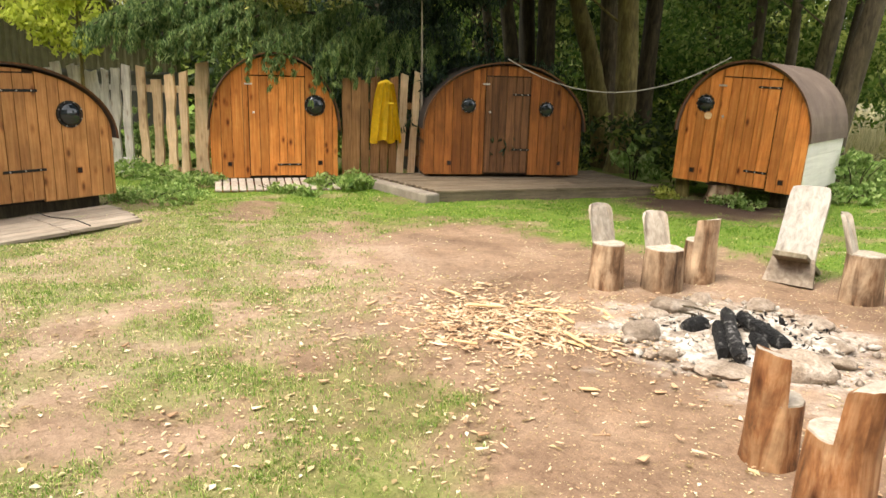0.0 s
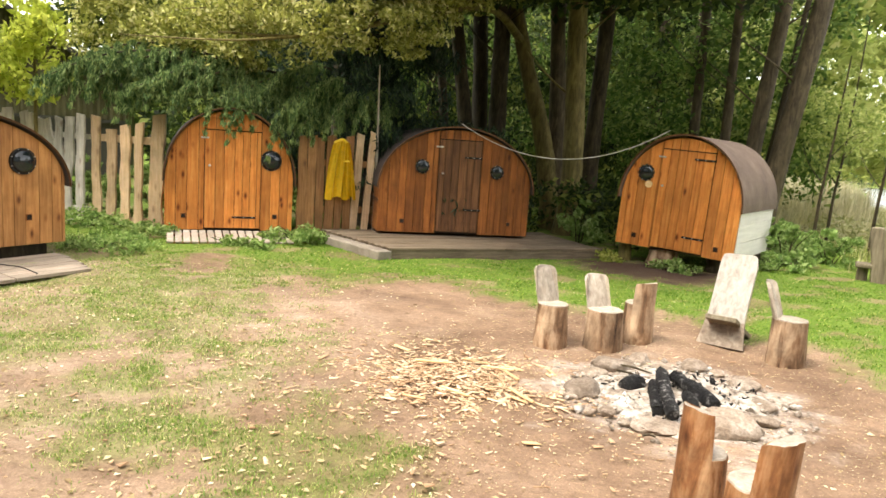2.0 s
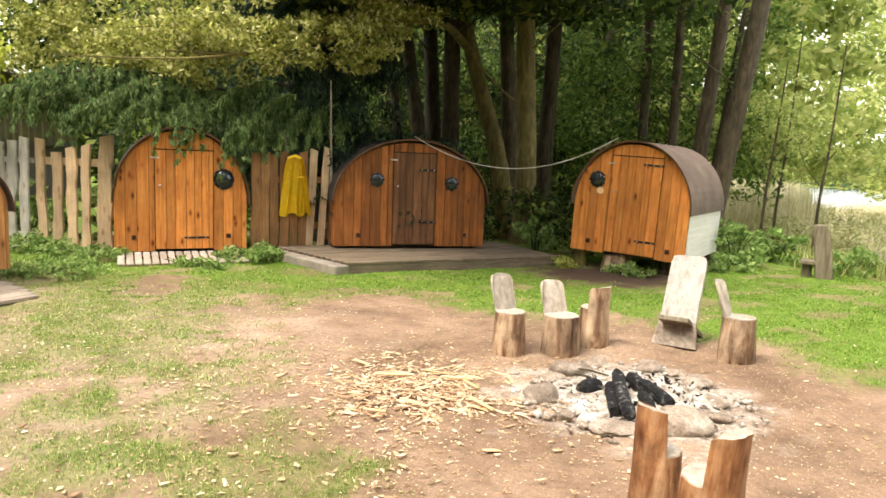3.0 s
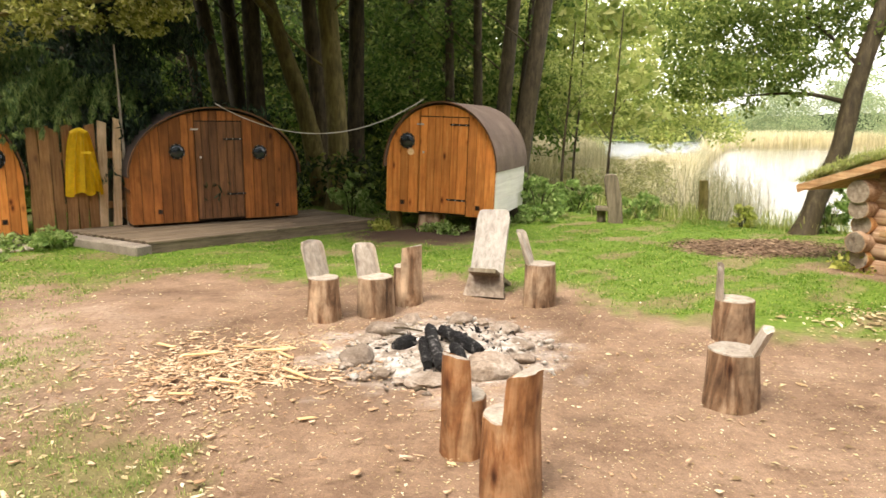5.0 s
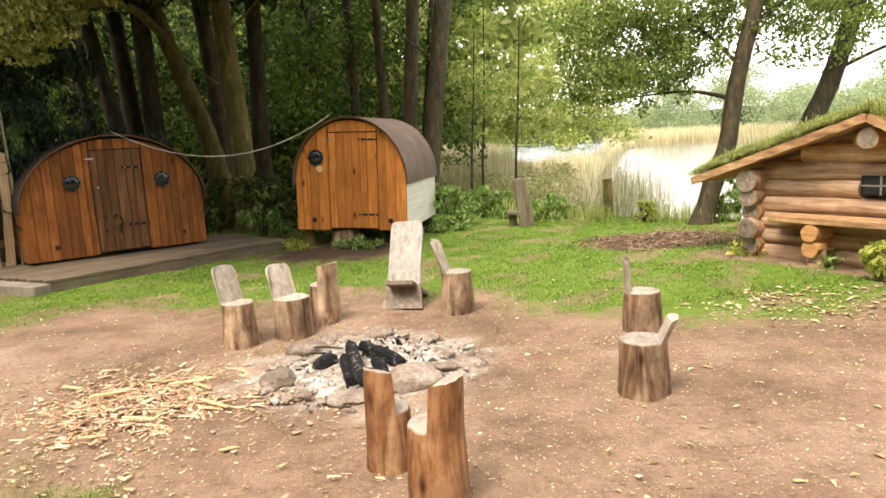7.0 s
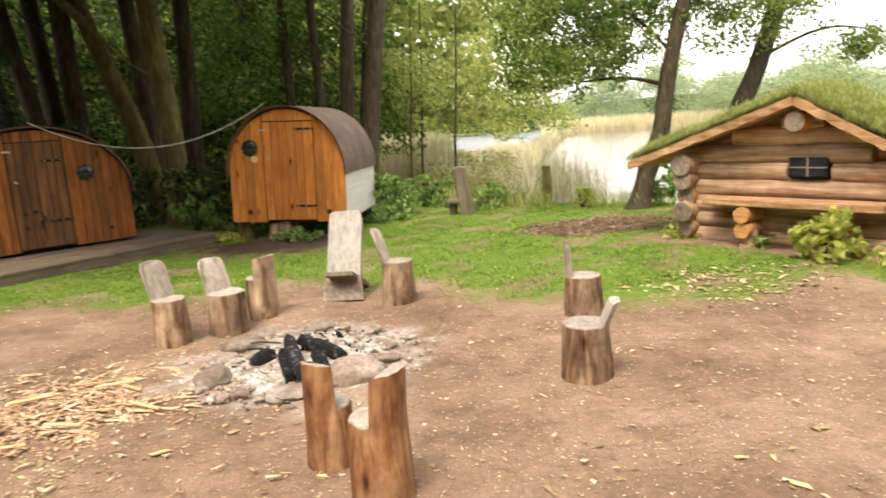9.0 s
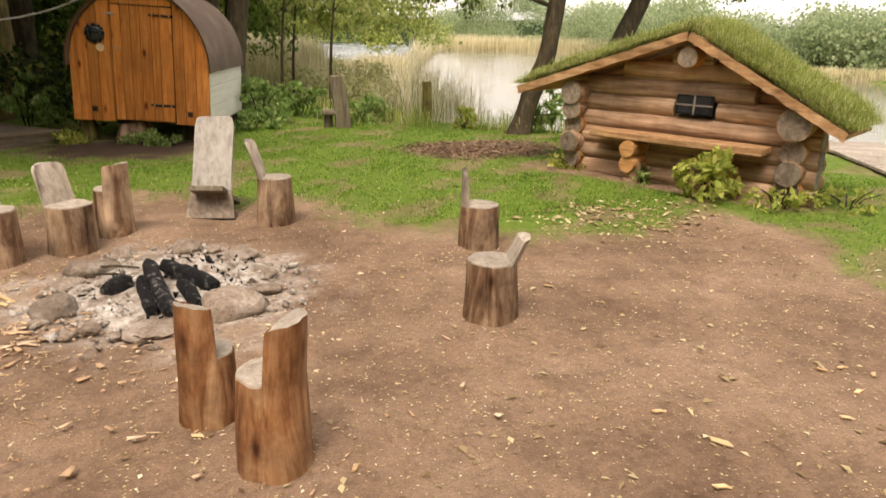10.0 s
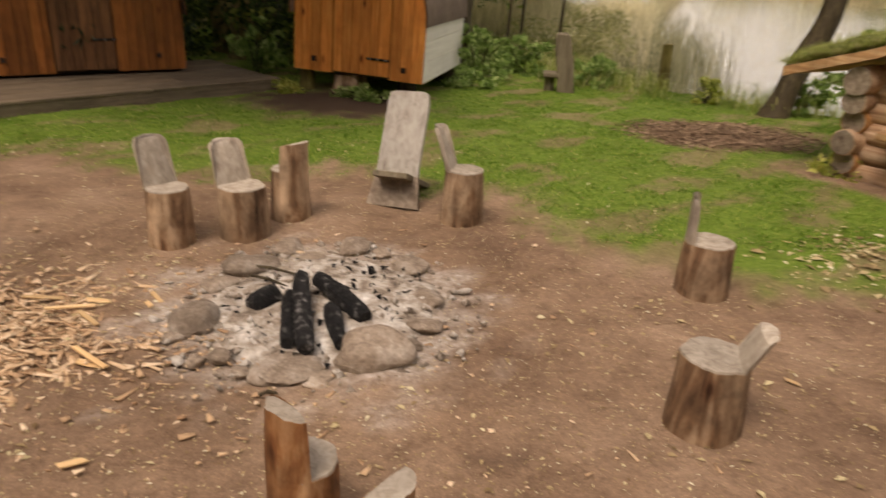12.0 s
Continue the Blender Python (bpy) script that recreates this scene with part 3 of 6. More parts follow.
bmesh.ops.create_grid(bm, x_segments=1, y_segments=1, size=1)
for v in bm.verts:
    v.co = Vector((70 + v.co.x * 75, 70 + v.co.y * 75, -1.0))
part("water", bm, M_WATER, None, "calm grey lake water with bright reflections", "structure")["category"] = "lake"


# ---- barrel cabins ----
def arch(width, edge, top, n=28):
    return [(-width / 2 * math.cos(math.pi * k / n), edge + (top - edge) * math.sin(math.pi * k / n)) for k in range(n + 1)]


def arch_height(x, width, edge, top):
    return edge + (top - edge) * math.sqrt(max(0.0, 1 - (2 * x / width) ** 2))


def strap(parent, x0, x1, z, y=-0.045):
    h = part("hinge", boxed(x0, x1, y - 0.012, y, z - 0.014, z + 0.014, 0.004), M_IRON, parent, "black iron strap hinge")
    for k in range(3):
        x = x0 + (x1 - x0) * (0.15 + 0.35 * k)
        bm = bmesh.new()
        bmesh.ops.create_icosphere(bm, subdivisions=1, radius=0.010)
        bmesh.ops.translate(bm, vec=(x, y - 0.014, z), verts=bm.verts)
        part("bolt", bm, M_STEEL, h)


def porthole(parent, x, z, r, bulge, teeth=0.09):
    """A round window: dark toothed flange and a glass dome."""
    outline = []
    for k in range(48):
        a = 2 * math.pi * k / 48
        s = r * (1.0 + (teeth if k % 4 < 2 else -0.2 * teeth))
        outline.append((x + s * math.cos(a), z + s * math.sin(a)))
    w = part("window", prism(outline, -0.062, -0.03), M_IRON, parent, "round window with a dark bolted flange")
    bm = bmesh.new()
    bmesh.ops.create_uvsphere(bm, u_segments=24, v_segments=12, radius=r * 0.86)
    bmesh.ops.scale(bm, vec=(1, bulge, 1), verts=bm.verts)
    bmesh.ops.translate(bm, vec=(x, -0.062, z), verts=bm.verts)
    smooth(part("pane", bm, M_GLASS, w, "dark glass dome"))
    for k in range(8):
        a = 2 * math.pi * (k + 0.5) / 8
        bm = bmesh.new()
        bmesh.ops.create_icosphere(bm, subdivisions=1, radius=0.007)
        bmesh.ops.translate(bm, vec=(x + r * 0.95 * math.cos(a), -0.064, z + r * 0.95 * math.sin(a)), verts=bm.verts)
        part("bolt", bm, M_STEEL, w)


def barrel_cabin(label, m, width, edge, top, depth, door, wall, door_wood, felt, windows, window_r, hinges, vents, side_wood, bulge=0.25, over=0.10, teeth=0.09):
    cabin = thing("barrel_cabin", label, "cabin", m, "barrel cabins round the lawn")
    d0, d1, dtop = door
    x, i = -width / 2, 0
    door_board = part("door", boxed(d0 + 0.004, d1 - 0.004, -0.012, 0.01, 0.02, min(dtop, arch_height(d0, width, edge, top) - 0.05, arch_height(d1, width, edge, top) - 0.05)), M_GAP, cabin, "closed plank door")
    while x < width / 2 - 0.02:
        w = 0.128 * rnd.uniform(0.72, 1.25)
        for stop in (d0, d1):
            if x < stop - 0.001 < x + w:
                w = stop - x
        w = min(w, width / 2 - x)
        x1 = x + w
        in_door = x >= d0 - 0.002 and x1 <= d1 + 0.002
        g = 0.010 if (abs(x - d0) < 0.003 or abs(x - d1) < 0.003) else 0.0035
        pieces = [(0.0, None)]
        if in_door:
            pieces = [(0.03, dtop - 0.008), (dtop + 0.008, None)]
        for z0, z1 in pieces:
            a, b = arch_height(x + g, width, edge, top) - 0.02, arch_height(x1 - 0.003, width, edge, top) - 0.02
            if z1 is not None:
                a, b = min(a, z1), min(b, z1)
            if a - z0 < 0.02 or b - z0 < 0.02 or x1 - 0.003 <= x + g:
                continue
            y = -0.036 + rnd.uniform(-0.004, 0.003) - (0.008 if in_door else 0)
            mid = arch_height((x + x1) / 2, width, edge, top) - 0.02 if z1 is None else (a + b) / 2
            pts = [(x + g, z0), (x1 - 0.003, z0), (x1 - 0.003, b), ((x + x1) / 2, max(mid, min(a, b))), (x + g, a)]
            bm = prism(pts, y, -0.006)
            part("plank", bm, door_wood if in_door and z0 < 0.1 else wall, door_board if in_door and z0 < 0.1 else cabin)
        x = x1
        i += 1
    back = [(-width / 2 + 0.01, 0)] + [(px * 0.99, pz - 0.015) for px, pz in arch(width, edge, top)] + [(width / 2 - 0.01, 0)]
    part("front_backing", prism(back, -0.004, 0.02), M_GAP, cabin)
    part("back_wall", prism(back, depth - 0.03, depth), wall, cabin)
    part("floor_board", boxed(-width / 2, width / 2, 0.022, depth - 0.032, 0.0, 0.05), M_PINE_DARK, cabin)
    for s in (-1, 1):
        for k in range(3):
            h = (edge + 0.02) / 3
            part("side_board", boxed(*sorted((s * (width / 2 + 0.002), s * (width / 2 - 0.028))), 0.0, depth, k * h + 0.002, (k + 1) * h - 0.002, 0.003), side_wood, cabin)
    outer, inner = arch(width + 0.065, edge - 0.05, top + 0.032), arch(width + 0.02, edge - 0.05, top + 0.008)
    part("roof", prism(outer + inner[::-1], -over, depth + 0.06), felt, cabin, "curved roofing felt barrel roof")
    o2, i2 = arch(width + 0.07, edge - 0.055, top + 0.035), arch(width + 0.038, edge - 0.055, top + 0.017)
    part("roof_edge", prism(o2 + i2[::-1], -over - 0.018, -over + 0.004), M_PINE_DOOR, cabin, "thin brown roof edging")
    for wx, wz in windows:
        porthole(cabin, wx, wz, window_r, bulge, teeth)
    for hx0, hx1, hz in hinges:
        strap(door_board, hx0, hx1, hz)
    for vx, vz in vents:
        v = part("vent", boxed(vx - 0.036, vx + 0.036, -0.05, -0.03, vz - 0.036, vz + 0.036, 0.004), M_PINE_DARK, cabin, "small square vent")
        part("grille", boxed(vx - 0.026, vx + 0.026, -0.054, -0.05, vz - 0.026, vz + 0.026), M_GAP, v)
    latch = part("latch", boxed(d0 - 0.05, d0 + 0.06, -0.06, -0.046, dtop - 0.13, dtop - 0.105, 0.004), M_STEEL, door_board, "small steel latch")
    bm = bmesh.new()
    bmesh.ops.create_uvsphere(bm, u_segments=12, v_segments=8, radius=0.018)
    bmesh.ops.translate(bm, vec=(d0 + 0.07, -0.07, 0.93), verts=bm.verts)
    smooth(part("knob", bm, M_STEEL, door_board, "small round knob"))
    return cabin


def facing(a, b, z, roll=0.0):
    """Pose at the middle of a front line from a to b, front towards the viewer."""
    mid = ((a[0] + b[0]) / 2, (a[1] + b[1]) / 2)
    return pose(mid[0], mid[1], z) @ pose(0, 0, 0, 0, 0, math.degrees(math.atan2(b[1] - a[1], b[0] - a[0]))) @ pose(0, 0, 0, 0, roll, 0)


barrel_cabin("honey-stained pine barrel cabin with round window", facing((-6.724, 4.73), (-6.443, 7.11), 0.15), 2.40, 0.70, 1.43, 2.2,
             (-0.62, 0.36, 1.36), M_PINE_PALE, M_PINE_PALE, M_FELT_DARK, [(0.71, 0.93)], 0.145, [(-0.05, 0.38, 1.18), (-0.05, 0.40, 0.35)], [(0.77, 0.31)], M_PINE_PALE, 0.5, 0.10, 0.0)
barrel_cabin("orange pine barrel cabin beneath conifer sprays", facing((-6.63, 8.93), (-5.31, 10.14), 0.12), 1.79, 0.74, 1.73, 2.2,
             (-0.37, 0.42, 1.44), M_PINE, M_PINE, M_FELT_DARK, [(0.565, 1.04)], 0.15, [(0.02, 0.36, 0.19)], [(-0.645, 0.20), (0.635, 0.21)], M_PINE, 0.45, 0.10, 0.0)
barrel_cabin("wide dark-stained barrel cabin on a grey deck", facing((-4.15, 10.7), (-2.15, 12.05), 0.2), 2.42, 0.72, 1.62, 2.3,
             (-0.31, 0.375, 1.45), M_PINE_DARK, M_PINE_DOOR, M_FELT_DARK, [(-0.56, 1.02), (0.63, 0.99)], 0.105, [(0.10, 0.38, 1.19), (0.12, 0.40, 0.38)], [(-0.83, 0.17), (0.87, 0.18)], M_PINE_DARK)
barrel_cabin("tilted orange barrel cabin raised on stumps", facing((-0.72, 12.0), (0.95, 11.555), 0.255, 2.2), 1.73, 0.74, 1.655, 2.0,
             (-0.33, 0.42, 1.46), M_PINE, M_PINE, M_FELT, [(-0.53, 1.09)], 0.115, [(0.14, 0.44, 1.35), (0.12, 0.42, 0.235)], [(-0.59, 0.15), (0.61, 0.14)], M_WHITE_BOARD)

# stumps and bearers under the raised cabin, sleepers under the others
def round_post(label, x, y, r, h, mat, name="stump", seed=0):
    p = thing(name, label, "stump", pose(x, y, 0))
    part("log", tube([(0, 0, -0.03), (0.01, 0, h * 0.5), (0, 0.01, h)], [r * 1.15, r, r * 0.95], 14, 0.12, seed=seed), mat, p)
    return p


round_post("short mossy post under the raised cabin", -0.60, 12.15, 0.10, 0.27, M_BARK_PALE, "support_post", 1)
round_post("pale cut stump under the raised cabin", -0.02, 12.05, 0.22, 0.23, M_BARK_LOG, "stump", 2)
round_post("dark stump under the raised cabin", 0.72, 12.0, 0.13, 0.20, M_BARK, "stump", 3)
round_post("dark rear stump under the raised cabin", 1.25, 13.5, 0.15, 0.20, M_BARK, "stump", 4)
round_post("dark rear stump under the raised cabin", -0.25, 13.9, 0.15, 0.25, M_BARK, "stump", 5)
for line, z in ((((-6.724, 4.73), (-6.443, 7.11)), 0.15), (((-6.63, 8.93), (-5.31, 10.14)), 0.12), (((-4.15, 10.7), (-2.15, 12.05)), 0.2)):
    for y in (0.15, 1.9):
        s = thing("sleeper", "dark timber sleeper under a barrel cabin", "beam", facing(*line, 0), "cabin sleepers")
        w = math.dist(*line) / 2 - 0.1
        part("beam", boxed(-w, w, y, y + 0.14, -0.03, z - 0.002, 0.008), M_BARK, s)


# ---- decks ----
def boards(owner, mat, rows, name="board"):
    """rows: (x0, x1, y0, y1, z0, z1) boxes, each a piece of its own."""
    for r in rows:
        part(name, boxed(*r, 0.004), mat, owner)


deck = thing("cabin_deck", "low weathered grey timber deck before a cabin", "deck", pose(-3.35, 9.5, 0, 0, 0, 44.4))
rows, y = [], 0.0
while y < 1.75:
    a = -0.29 * y
    mid = rnd.uniform(1.0, 2.4)
    z = 0.155 + rnd.uniform(-0.003, 0.003)
    rows += [(a, mid - 0.003, y, y + 0.135, z - 0.03, z), (mid + 0.003, 3.42 + rnd.uniform(-0.02, 0.02), y, y + 0.135, z - 0.03, z)]
    y += 0.142
boards(deck, M_DECK, rows)
part("fascia", boxed(0.02, 3.40, 0.012, 0.05, -0.02, 0.123), M_DECK, deck, "grey fascia board")
part("end_beam", boxed(3.36, 3.40, 0.052, 1.75, -0.02, 0.122), M_DECK, deck)
# black box in place of the shade under the deck boards
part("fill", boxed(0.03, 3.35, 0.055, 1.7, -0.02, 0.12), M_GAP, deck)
slab = thing("concrete_slab", "pale concrete slab at the end of the deck", "slab", pose(-3.37, 9.5, 0, 0, 0, 150.5))
part("slab", boxed(-0.03, 1.7, -0.06, 0.16, -0.03, 0.12, 0.015), M_CONCRETE, slab)
under = thing("deck_shade", "near-black filler for the shade below the wide cabin", "deck", facing((-4.15, 10.7), (-2.15, 12.05), 0))
# black box painted as the shade below the cabin floor
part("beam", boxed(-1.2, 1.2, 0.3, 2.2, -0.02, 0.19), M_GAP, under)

walkway = thing("boardwalk", "flat weathered boards lying on the grass", "boardwalk", facing((-6.724, 4.73), (-6.443, 7.11), 0))
rows = []
for k in range(7):
    y = -0.12 - 0.148 * k
    z = 0.04 + rnd.uniform(-0.003, 0.003)
    rows += [(-1.25, 0.08 - 0.02 * k, y - 0.14, y, z - 0.035, z), (0.09 - 0.02 * k, 1.05 - 0.05 * k + rnd.uniform(-0.03, 0.03), y - 0.14, y, z - 0.035 + 0.004, z + 0.004)]
boards(walkway, M_WALK, rows)
for x in (-0.9, 0.0, 0.7):
    part("joist", boxed(x, x + 0.06, -1.05, -0.14, -0.03, 0.004), M_GAP, walkway)
cable = thing("cable", "thin dark cable lying across the boards", "cable", facing((-6.724, 4.73), (-6.443, 7.11), 0))
part("cord", tube(curve([(0.25, -0.05, 0.051), (0.2, -0.4, 0.051), (0.27, -0.7, 0.051), (0.2, -1.1, 0.051)]), [0.006] * 25, 6), M_IRON, cable)

step = thing("slatted_step", "low sloping slatted timber step before a cabin", "step", facing((-6.63, 8.93), (-5.31, 10.14), 0) @ pose(0, -0.045, 0.115, 9))
boards(step, M_CUT, [(-0.86 + 0.108 * k, -0.86 + 0.108 * k + 0.088, -0.56, -0.004, -0.026, 0) for k in range(16)], "slat")
for y in (-0.53, -0.12):
    part("bearer", boxed(-0.87, 0.86, y, y + 0.05, -0.07, -0.028), M_PINE_DARK, step)


# ---- fences ----
def slab_picket(owner, x, w, h, mat, seed, lean=0.0, wavy=0.02, y=0.0, base=-0.03):
    n = 15
    left, right = [], []
    for k in range(n):
        z = base + (h - base) * k / (n - 1)
        c = x + lean * z + wavy * 0.6 * noise.noise(Vector((seed * 3.1, z * 2.2, 0)))
        hw = w / 2 * (1 + wavy * 9 * 0.6 * noise.noise(Vector((seed * 1.7, z * 3.1, 5))))
        left.append((c - hw, z))
        right.append((c + hw, z))
    right[-1] = (right[-1][0], right[-1][1] - 0.05 * math.sin(seed * 2.3))
    bm = prism(left[::-1] + right, y - 0.018, y + 0.016)
    part("picket", bm, mat, owner)


fence = thing("slab_fence", "weathered grey waney-edged slab fence", "fence", facing((-8.7, 9.2), (-7.0, 9.3), 0))
for k in range(15):
    slab_picket(fence, -3.35 + 0.172 * k, rnd.uniform(0.14, 0.172), rnd.uniform(1.48, 1.68), M_FENCE_GREY, k + 1, rnd.uniform(-0.025, 0.025), 0.11)
slab_picket(fence, -0.66, 0.15, 1.67, M_FENCE_GREY, 23, 0.01, 0.05, -0.04)
part("rail", boxed(-3.5, -0.55, 0.02, 0.06, 1.28, 1.36), M_FENCE_GREY, fence)
part("rail", boxed(-3.5, -0.55, 0.02, 0.06, 0.16, 0.24), M_FENCE_GREY, fence)
fence = thing("slab_fence", "fresh pale slab fence with wide gaps", "fence", facing((-8.7, 9.2), (-7.0, 9.3), 0))
for x, w, h, lean in ((-0.37, 0.13, 1.66, -0.015), (-0.10, 0.14, 1.46, 0.005), (0.16, 0.15, 1.52, 0.0), (0.40, 0.125, 1.56, 0.01), (0.70, 0.20, 1.70, 0.035)):
    slab_picket(fence, x, w * 1.12, h, M_FENCE, x * 9 + 20, lean, 0.05)
part("rail", boxed(-0.45, 0.85, 0.02, 0.06, 1.27, 1.38), M_FENCE, fence)
part("rail", boxed(-0.45, 0.85, 0.02, 0.06, 0.06, 0.16), M_FENCE, fence)
FENCE2 = ((-5.25, 10.2), (-4.44, 11.22))
fence = thing("slab_fence", "brown slab fence beneath the conifer", "fence", facing(*FENCE2, 0))
for x, w, h, lean in ((-0.60, 0.13, 1.55, 0), (-0.46, 0.13, 1.58, 0.01), (-0.31, 0.13, 1.55, -0.01), (-0.16, 0.14, 1.57, 0.01), (-0.01, 0.12, 1.55, 0), (0.13, 0.13, 1.58, 0.015), (0.25, 0.12, 1.66, 0.05), (0.45, 0.11, 1.70, 0.055)):
    slab_picket(fence, x, w, h, M_FENCE_BROWN if x < 0.2 else M_FENCE, x * 11 + 31, lean, 0.025)
part("rail", boxed(-0.65, 0.62, 0.02, 0.06, 1.12, 1.22), M_FENCE_BROWN, fence)
part("rail", boxed(-0.65, 0.62, 0.02, 0.06, 0.40, 0.50), M_FENCE_BROWN, fence)
pole = thing("pole", "thin grey upright pole at the fence end", "pole", pose(-4.44, 11.16, 0))
part("rod", tube([(0, 0, -0.05), (0.0, 0, 1.3), (-0.03, 0, 2.72)], [0.03, 0.022, 0.010], 8), M_CUT, pole)


# ---- yellow oilskin hanging on the fence ----
def garment(m):
    coat = thing("raincoat", "bright yellow raincoat hanging on the fence", "raincoat", m)

    def cloth(name, outline, y0, seed, n=22, rows=26):
        bm = bmesh.new()
        grid = []
        for j in range(rows):
            v = j / (rows - 1)
            z = -0.86 * v
            hl, hr = outline(v)
            row = []
            for i in range(n):
                u = i / (n - 1)
                x = hl + (hr - hl) * u
                fold = 0.030 * math.sin(u * 17 + seed + v * 1.3) * (0.25 + 0.75 * v) + 0.016 * math.sin(u * 31 + v * 4 + seed)
                y = y0 + fold - 0.05 * math.sin(math.pi * u)
                row.append(bm.verts.new((x, y, z - 0.03 * math.sin(u * 9 + seed) * v)))
            grid.append(row)
        for a, b in zip(grid, grid[1:]):
            for i in range(n - 1):
                bm.faces.new((a[i], a[i + 1], b[i + 1], b[i]))
        r = bmesh.ops.solidify(bm, geom=bm.faces[:], thickness=0.006)
        return smooth(part(name, bm, M_YELLOW, coat), 60)

    cloth("body", lambda v: (-0.10 - 0.13 * v ** 0.6, 0.10 + 0.06 * v ** 0.7), -0.06, 0.4)
    cloth("sleeve", lambda v: (0.085 + 0.06 * v, 0.13 + 0.17 * v ** 0.8), -0.045, 2.1, 9)
    part("collar", tube(curve([(-0.10, -0.05, -0.02), (0, -0.10, 0.03), (0.10, -0.05, -0.01)]), [0.028] * 17, 8, 0.2), M_YELLOW, coat)
    part("pocket_flap", boxed(-0.02, 0.12, -0.155, -0.143, -0.30, -0.27, 0.003), M_YELLOW, coat)
    part("hook", tube(curve([(0, 0.0, 0.06), (0, -0.05, 0.05), (0, -0.06, 0.02)]), [0.006] * 17, 6), M_IRON, coat)


garment(facing(*FENCE2, 1.50) @ pose(-0.03, -0.03, 0))


# ---- round wooden sign on the raised cabin ----
sign = thing("wooden_disc", "small pale wooden disc on the cabin front", "sign", facing((-0.72, 12.0), (0.95, 11.555), 0.255, 2.2) @ pose(-0.47, -0.04, 0.925))
part("disc", prism([(0.052 * math.cos(k * 0.3927), 0.052 * math.sin(k * 0.3927)) for k in range(16)], -0.014, 0.0), M_CHIP, sign)


# ---- rope between two cabin roofs ----
rope = thing("rope", "pale rope sagging between two cabin roofs", "rope")
a, b = Vector((-3.10, 11.30, 1.90)), Vector((-0.10, 11.75, 1.98))
part("cord", tube([a.lerp(b, t / 30) - Vector((0, 0, 4 * 0.47 * (t / 30) * (1 - t / 30))) for t in range(31)], [0.008] * 31, 6), M_ROPE, rope)


# ---- log stools ----
def stool(label, x, y, r, seat, back, to_back, lean, seed, mat, thick=0.42):
    """A seat hewn out of one log: round body, flat seat, and the back left standing."""
    s = thing("log_stool", label, "stool", pose(x, y, 0), "log stools round the fire")
    a0 = math.atan2(to_back[1], to_back[0])
    def outer(a, z):
        k = 1.06 - 0.10 * z / max(seat, 0.3)
        knob = 0.06 * noise.noise(Vector((math.cos(a) * 1.5 + seed * 5.1, math.sin(a) * 1.5, z * 3.0)))
        ribs = 0.075 * noise.noise(Vector((math.cos(a) * 4 + seed, math.sin(a) * 4, z * 2.5))) + 0.025 * noise.noise(Vector((math.cos(a) * 11 + seed, math.sin(a) * 11, z * 3)))
        return r * (k + knob + ribs)

    whole = seed in (3, 8, 9)
    bm = bmesh.new()
    sides, h, loops = 36, 9, []
    for k in range(h):
        z = -0.03 + (seat + 0.03) * k / (h - 1)
        loops.append([bm.verts.new((outer(2 * math.pi * i / sides, z) * math.cos(2 * math.pi * i / sides), outer(2 * math.pi * i / sides, z) * math.sin(2 * math.pi * i / sides), z)) for i in range(sides)])
    for p, q in zip(loops, loops[1:]):
        for i in range(sides):
            bm.faces.new((p[i], p[(i + 1) % sides], q[(i + 1) % sides], q[i]))
    bm.faces.new(loops[0][::-1])
    bm.faces.new(loops[-1])
    body = bm
    if not whole:
        smooth(part("body", body, mat, s), 50)
    top = bmesh.new()
    rim = [[top.verts.new((outer(2 * math.pi * i / 36, seat) * f * math.cos(2 * math.pi * i / 36), outer(2 * math.pi * i / 36, seat) * f * math.sin(2 * math.pi * i / 36), z)) for i in range(36)] for f, z in ((0.985, seat + 0.0005), (0.96, seat + 0.008))]
    for i in range(36):
        top.faces.new((rim[0][i], rim[0][(i + 1) % 36], rim[1][(i + 1) % 36], rim[1][i]))
    top.faces.new(rim[1])
    part("seat", top, M_CUT, s, "grey flat sawn seat")
    inner = r * (1 - thick * 1.15)
    half = math.acos(max(-1, min(1, inner / r))) * 1.02
    bm = body if whole else bmesh.new()
    n, rows, rings = 15, 12, []
    hgt = back - seat + 0.01
    for j in range(rows):
        v = j / (rows - 1)
        z = seat - 0.004 + hgt * v
        narrow = 1 - 0.04 * v - (0.14 if whole else 0.22) * (max(0, v - 0.80) / 0.20) ** 2
        ring = []
        for i in range(n):
            a = -half * narrow + 2 * half * narrow * i / (n - 1)
            q = outer(a + a0, z)
            ring.append((q * math.cos(a), q * math.sin(a)))
        w = ring[0][1], ring[-1][1]
        d = inner + 0.035 * v * (0 if whole or lean > 0.3 else 1)
        for i in range(n):
            t = i / (n - 1)
            ring.append((d - 0.012 * math.sin(math.pi * t), w[1] + (w[0] - w[1]) * t))
        off = lean * hgt * v
        ca, sa = math.cos(a0), math.sin(a0)
        rings.append([bm.verts.new(((px + off) * ca - py * sa, (px + off) * sa + py * ca, z - (0.02 * (2 * abs(k / len(ring) - 0.25)) if j == rows - 1 else 0))) for k, (px, py) in enumerate(ring)])
    m2 = len(rings[0])
    for p, q in zip(rings, rings[1:]):
        for k in range(m2):
            bm.faces.new((p[k], p[(k + 1) % m2], q[(k + 1) % m2], q[k]))
    bm.faces.new(rings[0][::-1])
    bm.faces.new(rings[-1])
    bmesh.ops.recalc_face_normals(bm, faces=bm.faces)
    if whole:
        ob = smooth(part("body", bm, mat, s, "log body with the back left standing"), 50)
        ob.data.materials.append(M_CUT)
